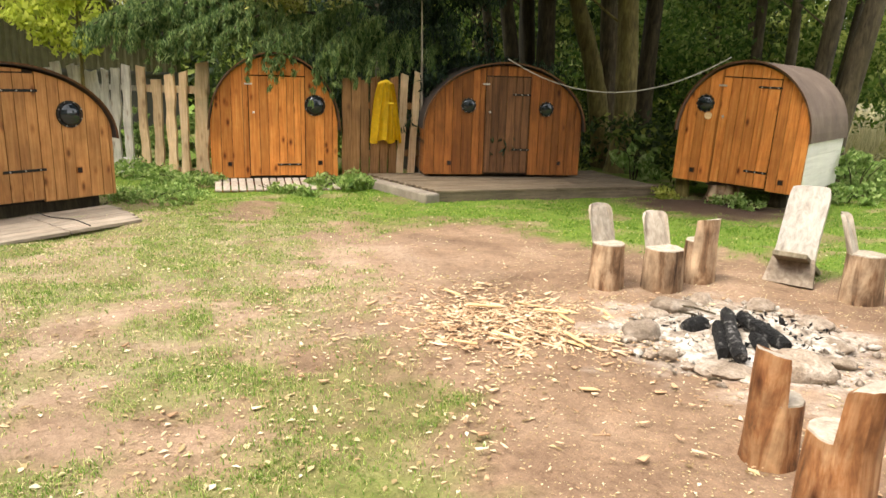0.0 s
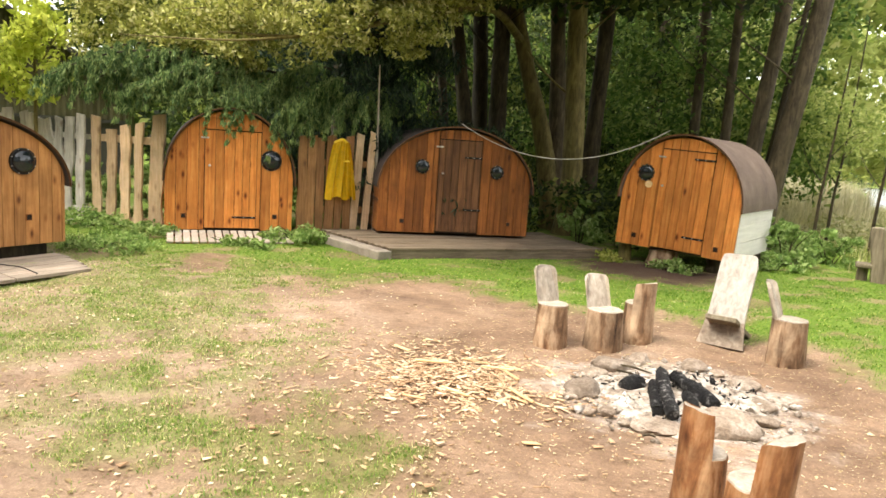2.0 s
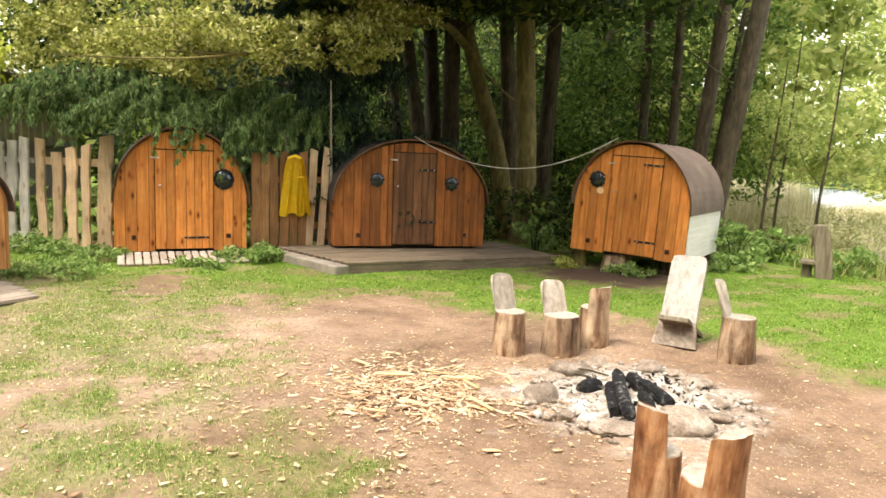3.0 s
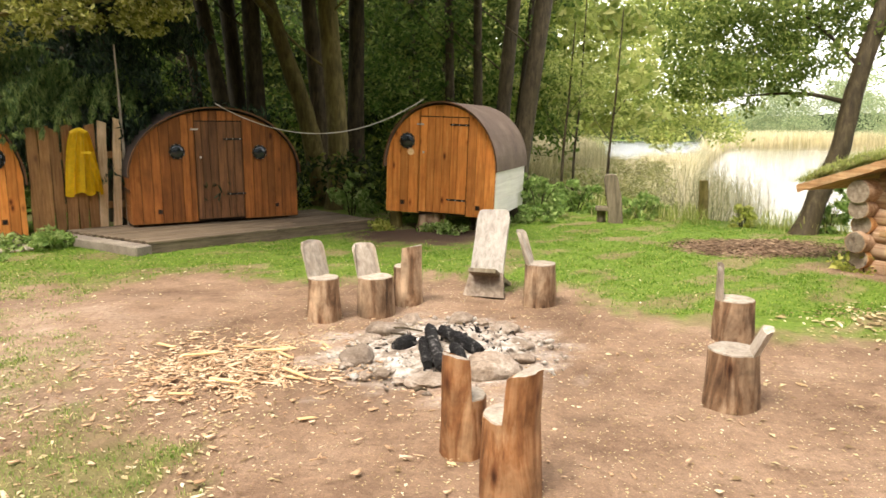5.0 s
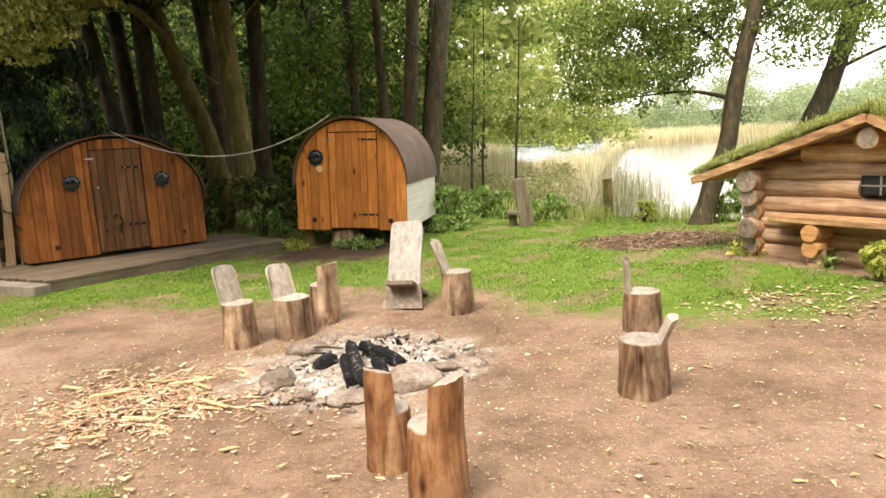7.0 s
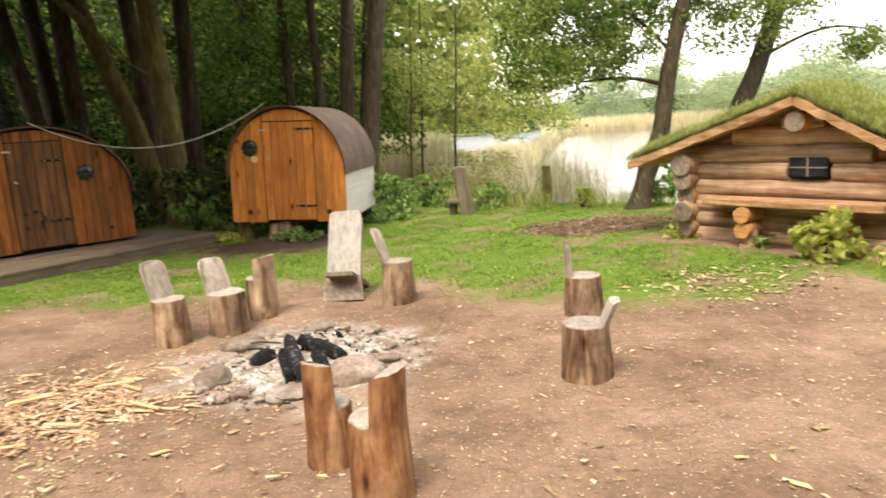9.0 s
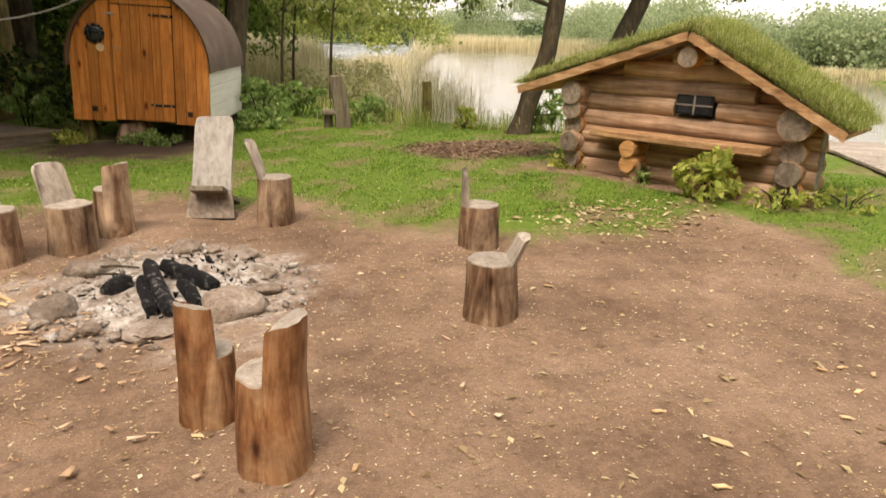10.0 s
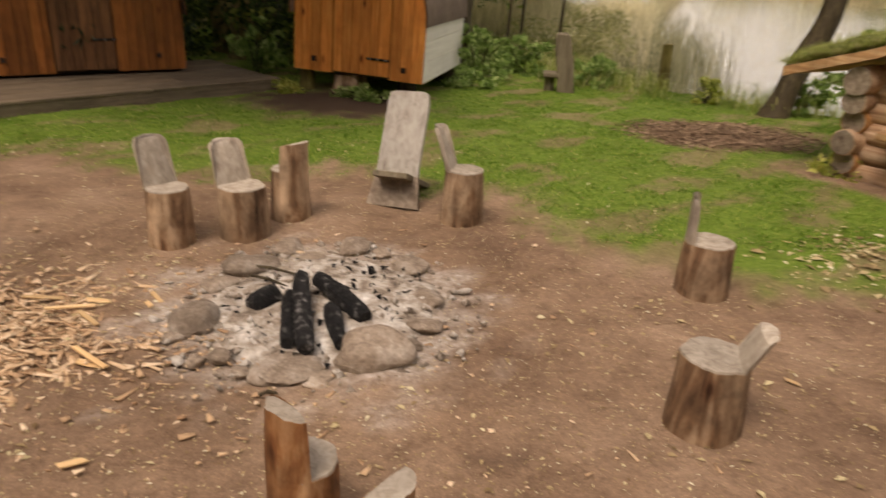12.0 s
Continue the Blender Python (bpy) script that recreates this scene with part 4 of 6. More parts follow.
        for p in ob.data.polygons:
            p.material_index = 1 if p.normal.z > 0.75 and p.center.z > seat + 0.05 else 0
    else:
        smooth(part("backrest", bm, M_CUT, s, "grey hewn backrest"), 50)
    return s


stool("weathered log stool with a rounded grey backrest", -0.50, 6.70, 0.13, 0.345, 0.635, (-0.75, 0.65), 0.25, 1, M_BARK_LOG)
stool("weathered log stool with a split grey backrest", -0.10, 6.88, 0.148, 0.32, 0.585, (-0.75, 0.66), 0.25, 2, M_BARK_LOG)
stool("short log stool with a square dark backrest", 0.14, 7.20, 0.128, 0.35, 0.54, (0.75, -0.66), 0.05, 3, M_BARK_LOG, 0.62)
stool("log stool with a tall narrow leaning backrest", 1.31, 7.33, 0.138, 0.36, 0.655, (-0.95, 0.25), 0.3, 5, M_BARK_LOG, 0.38)
stool("log stool with a thin upright backrest", 2.655, 6.29, 0.14, 0.31, 0.57, (-0.94, 0.34), 0.05, 6, M_BARK_LOG, 0.36)
stool("stout log stool with a small splayed backrest", 2.21, 5.01, 0.142, 0.33, 0.47, (0.95, -0.28), 0.45, 7, M_BARK_LOG, 0.32)
stool("warm brown log stool with a tall rounded back", 0.72, 4.38, 0.112, 0.28, 0.49, (-0.78, -0.62), 0.0, 8, M_LOG_WARM, 0.62)
stool("warm brown log stool with a tall thick back", 0.935, 3.98, 0.127, 0.35, 0.565, (0.80, -0.60), 0.06, 9, M_LOG_WARM, 0.62)


# ---- crossed plank chairs ----
def plank_chair(label, m, mat, end_mat, back_len, width, foot):
    c = thing("plank_chair", label, "chair", m)
    tilt = radians(28)
    n = 8
    lower = [(-foot / 2, 0), (foot / 2, 0), (width / 2 * 1.04, back_len * 0.27), (-width / 2 * 1.04, back_len * 0.27)]
    outline = [(-width / 2 * 1.04, back_len * 0.27), (width / 2 * 1.04, back_len * 0.27), (width / 2, back_len * 0.35), (width / 2 * 1.02, back_len * 0.9), (width / 2 * 0.9, back_len * 0.985), (width / 2 * 0.7, back_len), (-width / 2 * 0.7, back_len * 0.99), (-width / 2 * 0.92, back_len * 0.975), (-width / 2, back_len * 0.9), (-width / 2, back_len * 0.35)]
    bm = prism(outline, -0.022, 0.022)
    bmesh.ops.rotate(bm, cent=(0, 0, 0), matrix=Matrix.Rotation(-tilt, 3, "X"), verts=bm.verts)
    part("back_plank", bm, mat, c, "long upright plank leaning back")
    bm = prism(lower, -0.022, 0.022)
    bmesh.ops.rotate(bm, cent=(0, 0, 0), matrix=Matrix.Rotation(-tilt, 3, "X"), verts=bm.verts)
    # browner than the back: stain plus the shade below the seat
    part("foot", bm, M_HUT_END, c, "stained brown foot of the plank, darkened for shade")
    sw = width * 0.84
    bm = boxed(-sw / 2, sw / 2, -0.21, 0.50, -0.022, 0.022, 0.006)
    bmesh.ops.rotate(bm, cent=(0, 0, 0), matrix=Matrix.Rotation(radians(-22), 3, "X"), verts=bm.verts)
    bmesh.ops.translate(bm, vec=(0, 0.12, 0.19), verts=bm.verts)
    # dark wood here carries the shadow under the seat's front end
    part("seat_plank", bm, end_mat, c, "seat plank coloured dark for its shaded end")
    return c


plank_chair("silvery two-plank chair standing at the fire", pose(0.81, 7.52, 0, 0, 0, -14), M_PLANK_WHITE, M_PLANK_OLD, 0.875, 0.31, 0.39)
old = thing("log_chair", "old mossy split-log chair at the lake edge", "chair", pose(2.88, 12.85, 0, 0, 0, -8))
bm = prism([(-0.02, -0.05), (0.22, -0.05), (0.17, 0.45), (0.10, 0.76), (0.05, 0.81), (-0.10, 0.80), (-0.12, 0.72), (-0.05, 0.3)], -0.14, 0.12)
bmesh.ops.bevel(bm, geom=bm.edges[:], offset=0.012, segments=1, affect="EDGES")
part("backrest", bm, M_PLANK_OLD, old)
part("seat", boxed(-0.24, -0.03, -0.17, 0.15, 0.21, 0.27, 0.012), M_PLANK_OLD, old)
part("foot", tube([(-0.14, 0, -0.04), (-0.14, 0, 0.208)], [0.075, 0.07], 12, 0.1), M_PLANK_OLD, old)

post = thing("mooring_post", "old mossy wooden post at the water's edge", "post", pose(4.62, 13.6, 0))
part("shaft", tube([(0, 0, -1.3), (0.01, 0, -0.3), (0.0, 0.01, 0.3), (-0.02, 0, 0.66)], [0.10, 0.095, 0.085, 0.075], 12, 0.14, seed=4), M_BARK_PALE, post)


# ---- fire place ----
FIRE = Vector((0.56, 5.93, 0))
bm = bmesh.new()
n, rings = 60, 14
centre = bm.verts.new((0, 0, 0.035))
prev = None
for j in range(1, rings + 1):
    ring = []
    for k in range(n):
        a = 2 * math.pi * k / n
        rr = (0.60 + 0.10 * noise.noise(Vector((math.cos(a) * 1.5, math.sin(a) * 1.5, 2)))) * j / rings
        z = 0.05 * (1 - (j / rings) ** 2) + 0.02 * noise.noise(Vector((rr * math.cos(a) * 7, rr * math.sin(a) * 7, 1))) - (0.03 if j == rings else 0)
        ring.append(bm.verts.new((rr * math.cos(a), rr * math.sin(a) * 1.02, z)))
    for k in range(n):
        k2 = (k + 1) % n
        bm.faces.new((prev[k], ring[k], ring[k2], prev[k2])) if prev else bm.faces.new((centre, ring[k], ring[k2]))
    prev = ring
ash = part("ash_bed", bm, M_ASH)
ash.location = (FIRE.x, FIRE.y, 0.012)
smooth(tagged(ash, "pale grey ash bed of the camp fire", "ash"), 60)

STONES = ((0.07, 6.33, 0.17, 0.45), (0.22, 6.65, 0.11, 0.5), (0.40, 6.50, 0.1, 0.4), (0.63, 6.69, 0.12, 0.5), (0.99, 6.43, 0.13, 0.45), (0.85, 5.42, 0.17, 0.75), (-0.04, 5.68, 0.15, 0.55), (0.17, 5.37, 0.06, 0.7), (0.47, 5.30, 0.17, 0.2), (0.62, 5.24, 0.09, 0.25), (-0.04, 6.09, 0.1, 0.5), (1.07, 6.03, 0.12, 0.4), (1.08, 5.73, 0.09, 0.5), (0.07, 5.33, 0.05, 0.6), (0.29, 5.26, 0.045, 0.6), (-0.09, 5.54, 0.06, 0.5), (0.80, 6.63, 0.07, 0.5), (1.01, 5.54, 0.06, 0.6))
for k, (x, y, r, sq) in enumerate(STONES):
    ob = part("stone", blob(r * 0.85, k + 3, (1.1, 0.9, sq * 0.95), 0.38), M_STONE)
    ob.location = (x, y, r * sq * 0.3)
    ob.rotation_euler = (0, 0, k * 1.3)
    smooth(tagged(ob, "rounded sooty field stone of the fire ring", "stone", "stones of the fire ring"), 70)


def charred(label, a, b, r, seed):
    a, b = Vector(a), Vector(b)
    n = max(7, int((b - a).length / 0.045))
    pts = [a.lerp(b, k / (n - 1)) + Vector((0.012 * noise.noise(Vector((seed, k * 0.2, 3))), 0, 0.014 * noise.noise(Vector((k * 0.25, seed, 0))))) for k in range(n)]
    split = [0.93 if (k * 7 + seed) % 4 == 0 else 1.0 for k in range(n)]
    ob = part("charred_log", tube(pts, [r * (0.95 + 0.16 * noise.noise(Vector((k * 0.3, seed * 3, 1)))) * split[k] * (0.8 if k in (0, n - 1) else 1) for k in range(n)], 9, 0.22, seed=seed), M_CHAR)
    return tagged(ob, label, "log", "charred logs in the fire")


charred("cracked ash-grey charred log lying in ash", (0.43, 5.96, 0.15), (0.55, 5.37, 0.07), 0.048, 1)
charred("black charred log with a brown end", (0.51, 5.99, 0.13), (0.79, 5.68, 0.07), 0.052, 2)
charred("short black charred log piece", (0.39, 5.86, 0.09), (0.46, 5.43, 0.06), 0.042, 3)
charred("black charred stub lying in ash", (0.21, 5.78, 0.06), (0.31, 5.91, 0.07), 0.062, 4)
charred("burnt through log piece beside the fire", (0.61, 5.74, 0.09), (0.70, 5.44, 0.06), 0.045, 5)
for a, b in (((0.07, 6.26, 0.06), (0.36, 6.15, 0.07)), ((0.12, 6.15, 0.05), (0.34, 6.03, 0.05)), ((0.41, 5.08, 0.02), (0.48, 5.10, 0.02))):
    ob = part("burnt_twig", tube([a, Vector(a).lerp(Vector(b), 0.5) + Vector((0, 0, 0.012)), b], [0.008, 0.009, 0.006], 6), M_BARK)
    tagged(ob, "thin half-burnt twig lying on the ash", "twig", "twigs in the fire")
g = np.random.default_rng(5)
V, F = [], []
for k in range(200):
    a, d = g.random() * 6.28, 0.60 * g.random() ** 0.6
    s = 0.005 + 0.013 * g.random() ** 2
    c = np.array([FIRE.x + d * math.cos(a), FIRE.y + d * math.sin(a), 0.05 * (1 - d * d * 2) + 0.02])
    o = g.normal(size=(4, 3)) * s
    V += list(c + o)
    F += [(4 * k, 4 * k + 1, 4 * k + 2), (4 * k, 4 * k + 2, 4 * k + 3), (4 * k, 4 * k + 3, 4 * k + 1), (4 * k + 1, 4 * k + 3, 4 * k + 2)]
tagged(new("charcoal", sheet("charcoal", np.array(V), np.array(F), M_CHAR, 3)), "small black charcoal crumbs in the ash", "charcoal", kind="stuff")

V, F = [], []
for k in range(420):
    a, d = g.random() * 6.28, 0.25 + 0.62 * g.random() ** 0.7
    q = 0.008 + 0.03 * g.random() ** 3
    c = np.array([FIRE.x + d * math.cos(a), FIRE.y + d * math.sin(a), 0.05 * max(0.0, 1 - d * d * 2.6) + 0.01])
    o = np.array([(1, 0, 0), (-1, 0, 0), (0, 1, 0), (0, -1, 0), (0, 0, 0.8), (0, 0, -0.8)]) * q * (0.6 + 0.7 * g.random((6, 1))) + g.normal(size=(6, 3)) * q * 0.2
    V += list(c + o)
    F += [tuple(6 * k + i for i in f) for f in ((0, 2, 4), (2, 1, 4), (1, 3, 4), (3, 0, 4), (2, 0, 5), (1, 2, 5), (3, 1, 5), (0, 3, 5))]
tagged(new("ash_rubble", sheet("ash_rubble", np.array(V), np.array(F), M_ASH, 3)), "pale lumps of ash and broken stone", "rubble", kind="stuff")


# ---- split wood waste ----
def splinters(count, centre, spread, size, seed, mat):
    g = np.random.default_rng(seed)
    V, F = [], []
    for k in range(count):
        x, y = centre[0] + g.normal() * spread[0], centre[1] + g.normal() * spread[1]
        L, w, t = size * (0.25 + 2.1 * g.random() ** 3), 0.006 + 0.03 * g.random() ** 2, 0.002 + 0.004 * g.random()
        a, z = g.random() * 3.14, 0.01 + 0.035 * g.random() * math.exp(-((x - centre[0]) / spread[0]) ** 2 - ((y - centre[1]) / spread[1]) ** 2)
        ca, sa, up = math.cos(a), math.sin(a), g.normal() * 0.12
        base = len(V)
        for i, j, q in ((-1, -1, -1), (1, -0.5, -1), (1, 0.5, -1), (-1, 1, -1), (-1, -1, 1), (1, -0.5, 1), (1, 0.5, 1), (-1, 1, 1)):
            px, py = i * L / 2, j * w / 2
            V.append((x + px * ca - py * sa, y + px * sa + py * ca, z + q * t / 2 + px * up))
        F += [tuple(base + i for i in f) for f in ((0, 3, 2, 1), (4, 5, 6, 7), (0, 1, 5, 4), (1, 2, 6, 5), (2, 3, 7, 6), (3, 0, 4, 7))]
    return sheet("wood_chips", np.array(V), np.array(F), mat)


M_CHIPS = leafy("pale wood chips", [(0.0, (0.34, 0.20, 0.11)), (0.5, (0.60, 0.40, 0.235)), (1.0, (0.80, 0.62, 0.43))], 0.05, 0.8)
tagged(new("wood_chips", splinters(2000, (-0.83, 5.45), (0.40, 0.31), 0.055, 2, M_CHIPS)), "heap of pale split wood chips on earth", "wood chips", kind="stuff")
tagged(new("wood_chips", splinters(900, (-0.6, 4.9), (1.2, 0.9), 0.028, 3, M_CHIPS)), "scattered pale wood chips on earth", "wood chips", kind="stuff")
for k, (x, y, L, a) in enumerate(((-0.36, 5.28, 0.30, -35), (-0.75, 5.12, 0.26, -12), (-0.65, 5.72, 0.28, 20), (-0.52, 5.62, 0.22, -40), (-1.1, 5.6, 0.3, 30), (-1.45, 5.85, 0.2, -20), (-0.95, 4.95, 0.18, 12), (-0.3, 5.9, 0.16, -50), (-0.85, 5.85, 0.25, 5))):
    ob = part("wood_splinter", boxed(-L * 0.4, L * 0.4, -0.012, 0.012, -0.006, 0.006, 0.003), M_CHIP)
    ob.matrix_world = pose(x, y, 0.045 if k < 5 else 0.022, 0, 3, a)
    tagged(ob, "long pale split wood piece on the earth", "firewood", "split wood pieces")

for x, y, L, a in ((2.47, 3.83, 0.05, 5), (2.57, 3.57, 0.09, -40), (2.40, 3.36, 0.06, -5), (1.20, 3.84, 0.05, 70), (0.67, 4.22, 0.05, -5), (3.48, 3.95, 0.05, -30), (3.60, 3.95, 0.05, 15), (3.48, 3.75, 0.06, 30), (3.22, 3.58, 0.05, -20), (3.70, 3.86, 0.05, 60), (-0.12, 4.62, 0.10, 35), (-0.30, 5.80, 0.07, -40), (-0.36, 5.27, 0.12, -8), (-0.56, 5.82, 0.13, 5), (2.75, 5.35, 0.07, -30), (3.58, 7.18, 0.05, 10)):
    bm = prism([(-L / 2, -0.2 * L), (L * 0.3, -0.16 * L), (L / 2, 0.02), (L * 0.25, 0.2 * L), (-L * 0.4, 0.15 * L)], -0.003, 0.003)
    bmesh.ops.rotate(bm, cent=(0, 0, 0), matrix=Matrix.Rotation(radians(84), 3, "X"), verts=bm.verts)
    ob = part("wood_chip", bm, M_CHIP)
    ob.matrix_world = pose(x, y, float(rise(x, y)) + 0.012, 0, 4, a)
    tagged(ob, "flat pale hewn wood chip on the earth", "wood chip", "large wood chips")


# ---- log hut with a turf roof ----
def hut():
    h = thing("log_hut", "small squat log hut with a grassy turf roof", "hut", facing((5.12, 8.82), (6.22, 6.86), 0))
    W, D = 2.25, 0.62  # wall line to wall line; front wall at y = 0
    half = W / 2
    R = 0.115

    def log(name, a, b, r, seed, mat=M_HUT_LOG, end=M_HUT_END):
        a, b = Vector(a), Vector(b)
        n = 9
        ob = smooth(part(name, tube([a.lerp(b, k / (n - 1)) for k in range(n)], [r * (1 + 0.05 * math.sin(k * 1.3 + seed)) for k in range(n)], 16, 0.07, seed=seed), mat, h), 50)
        for p, d in ((a, a - b), (b, b - a)):
            d = d.normalized()
            part("log_end", tube([p + d * 0.001, p + d * 0.006], [r * 0.96, r * 0.93], 16, 0.07, seed=seed), end, ob)
        return ob

    # front wall logs, split round the window
    zs = [0.06, 0.245, 0.43, 0.615, 0.80, 0.985]
    win = (-0.15, 0.235, 0.75, 0.95)
    for k, z in enumerate(zs):
        ext = 0.30 if k < 5 else 0.1
        right = half + ext * 0.5 if z < 0.7 else 0.92 if z < 0.9 else 0.62
        if k == 4:
            log("wall_log", (-half - ext, 0, z), (win[0] - 0.03, 0, z), R, k)
            log("wall_log", (win[1] + 0.03, 0, z), (right, 0, z), R, k + 20)
        else:
            log("wall_log", (-half - ext * (0.8 + 0.3 * (k % 2)), 0, z), (right, 0, z), R, k)
    log("gable_log", (-0.80, 0, 1.165), (0.55, 0, 1.165), 0.105, 11)
    log("gable_log", (-0.26, 0, 1.32), (0.16, 0, 1.32), 0.095, 12)
    # side wall logs with their ends running out to the front
    for s, r0 in ((-1, 0.115), (1, 0.125)):
        sx = s * half - (0.20 if s < 0 else 0.06)
        for k, z in enumerate((0.15, 0.335, 0.52, 0.705) if s < 0 else (0.12, 0.30, 0.49)):
            log("side_log", (sx, -0.26 if k % 2 else -0.18, z), (sx, D, z), r0, 30 + k + 5 * s, M_HUT_LOG if k % 2 else M_HUT_FRESH)
        log("eave_log", (sx, -0.29, 0.885 if s < 0 else 0.765), (sx, D, 0.885 if s < 0 else 0.745), 0.132 if s < 0 else 0.15, 44 + s)
    # added filler that stops light showing between gable logs and roof
    part("gable_board", prism([(-half - 0.05, 0.9), (half - 0.15, 0.72), (0.9, 1.08), (-0.015, 1.47), (-1.15, 1.07)], 0.03, 0.07), M_HUT_EDGE, h, "added filler closing the dark gap under the roof")
    log("ridge_log", (-0.02, -0.30, 1.32), (-0.02, D, 1.32), 0.10, 51, M_HUT_FRESH)
    for k in range(6):
        log("wall_log", (-half, D, 0.06 + 0.185 * k), (half if k < 4 else 0.92 if k < 5 else 0.62, D, 0.06 + 0.185 * k), R, 60 + k)
    part("floor_board", boxed(-half + 0.12, half - 0.13, 0.12, D - 0.12, 0.0, 0.03), M_PINE_DARK, h)
    # window
    w = part("window", boxed(win[0], win[1], -0.122, 0.09, win[2], win[3]), M_IRON, h, "small dark four-pane window")
    for i in range(2):
        for j in range(2):
            x0, z0 = win[0] + 0.02 + i * 0.18, win[2] + 0.018 + j * 0.09
            part("pane", boxed(x0, x0 + 0.165, -0.129, -0.125, z0, z0 + 0.078), M_GLASS, w)
    part("glazing_bar", boxed((win[0] + win[1]) / 2 - 0.009, (win[0] + win[1]) / 2 + 0.009, -0.138, -0.130, win[2], win[3]), M_CONCRETE, w)
    part("glazing_bar", boxed(win[0], win[1], -0.136, -0.130, (win[2] + win[3]) / 2 - 0.008, (win[2] + win[3]) / 2 + 0.008), M_CONCRETE, w)
    # bench beam on two round posts
    beam = boxed(-0.98, 0.86, -0.42, -0.12, 0.455, 0.53, 0.01)
    part("bench_beam", beam, M_HUT_EDGE, h, "fresh sawn bench beam")
    for x in (-0.50, 0.42):
        p = part("bench_post", tube([(x, -0.27, -0.03), (x, -0.27, 0.22)], [0.105, 0.10], 14, 0.06, seed=x), M_HUT_LOG, h)
        for y0, z in ((-0.44, 0.365), (-0.42, 0.20)):
            q = part("bench_block", tube([(x, y0, z), (x, -0.1, z)], [0.088, 0.088], 16, 0.05, seed=z), M_HUT_FRESH, h, "round fresh log end")
    # roof: boards, edge boards and turf
    ridge, eave_l, eave_r = (-0.015, 1.53), (-2.0, 0.875), (1.50, 0.71)
    for k, (e, sgn) in enumerate(((eave_l, -1), (eave_r, 1))):
        dx, dz = e[0] - ridge[0], e[1] - ridge[1]
        L = math.hypot(dx, dz)
        nx, nz = (-dz / L, dx / L) if sgn > 0 else (dz / L, -dx / L)
        for j in range(8):
            y0 = -0.32 + j * (D + 0.44) / 8
            pts = [(ridge[0], ridge[1] - 0.03), (e[0], e[1] - 0.03), (e[0] + nx * 0.03, e[1] - 0.03 + nz * 0.03), (ridge[0], ridge[1] + 0.002)]
            part("roof_board", prism(pts, y0, y0 + (D + 0.44) / 8 - 0.006), M_HUT_FRESH, h)
        pts = [(ridge[0], ridge[1] - 0.045), (e[0], e[1] - 0.045), (e[0] + nx * 0.055, e[1] - 0.045 + nz * 0.055), (ridge[0], ridge[1] + 0.02)]
        steps = 24
        jag = [0.022 * noise.noise(Vector((q * 0.9, k * 5, 2))) for q in range(steps + 1)]
        pts = [(ridge[0] + dx * q / steps, ridge[1] - 0.045 + dz * q / steps + jag[q]) for q in range(steps + 1)] + [(ridge[0] + dx * q / steps + nx * 0.06, ridge[1] - 0.045 + dz * q / steps + nz * 0.085 + jag[q] * 0.6) for q in range(steps, -1, -1)]
        part("barge_board", prism(pts, -0.36, -0.322), M_HUT_EDGE, h, "fresh sawn edge board of the roof")
        # turf
        nu, nv = 40, 24
        V, F = [], []
        for i in range(nu + 1):
            for j in range(nv + 1):
                u, v = i / nu, j / nv
                y = -0.31 + v * (D + 0.43)
                b = 0.12 + 0.06 * noise.noise(Vector((u * 5 + k * 9, v * 7, 1))) + 0.02 * noise.noise(Vector((u * 17, v * 21, 4)))
                b *= min(1.0, 0.35 + 6 * min(u + 0.2, 1.02 - u, v + 0.03, 1.03 - v))
                V.append((ridge[0] + dx * u + nx * (0.035 + b), y, ridge[1] + dz * u + nz * (0.035 + b)))
        for i in range(nu):
            for j in range(nv):
                a = i * (nv + 1) + j
                F.append((a, a + 1, a + nv + 2, a + nv + 1) if sgn < 0 else (a, a + nv + 1, a + nv + 2, a + 1))
        V = np.array(V)
        t = new("turf_bed", sheet("turf_bed", V, np.array(F), M_TURF))
        t.parent = h
        g = np.random.default_rng(70 + k)
        pick = g.integers(0, len(V), 20000)
        P = V[pick] + g.normal(size=(20000, 3)) * (0.04, 0.05, 0.012)
        front = V.reshape(nu + 1, nv + 1, 3)[:, 0]
        F0 = front[g.integers(0, nu + 1, 1500)] + g.normal(size=(1500, 3)) * (0.04, 0.015, 0.008)
        P = np.concatenate([P, F0])
        bv, bf = blades(P[:, :2], P[:, 2] - 0.02, 0.05 if k == 0 else 0.075, 0.0045, 1.8, 80 + k)
        tall = V[g.integers(0, len(V), 600)]
        tv, tf = blades(tall[:, :2], tall[:, 2] - 0.02, 0.13, 0.005, 1.5, 90 + k)
        ob = new("turf_grass", sheet("turf_grass", np.concatenate([bv, tv]), np.concatenate([bf, tf + len(bv)]), M_SOD, 3))
        ob.parent = h
        tagged(ob, "long tousled roof grass", kind="stuff")
    return h


M_TURF = rocky("roof turf", [(0.3, (0.11, 0.115, 0.04)), (0.6, (0.20, 0.205, 0.07)), (0.8, (0.32, 0.29, 0.13))], 5, 40, 0.95, 0.8, 0.03, 0)
hut()


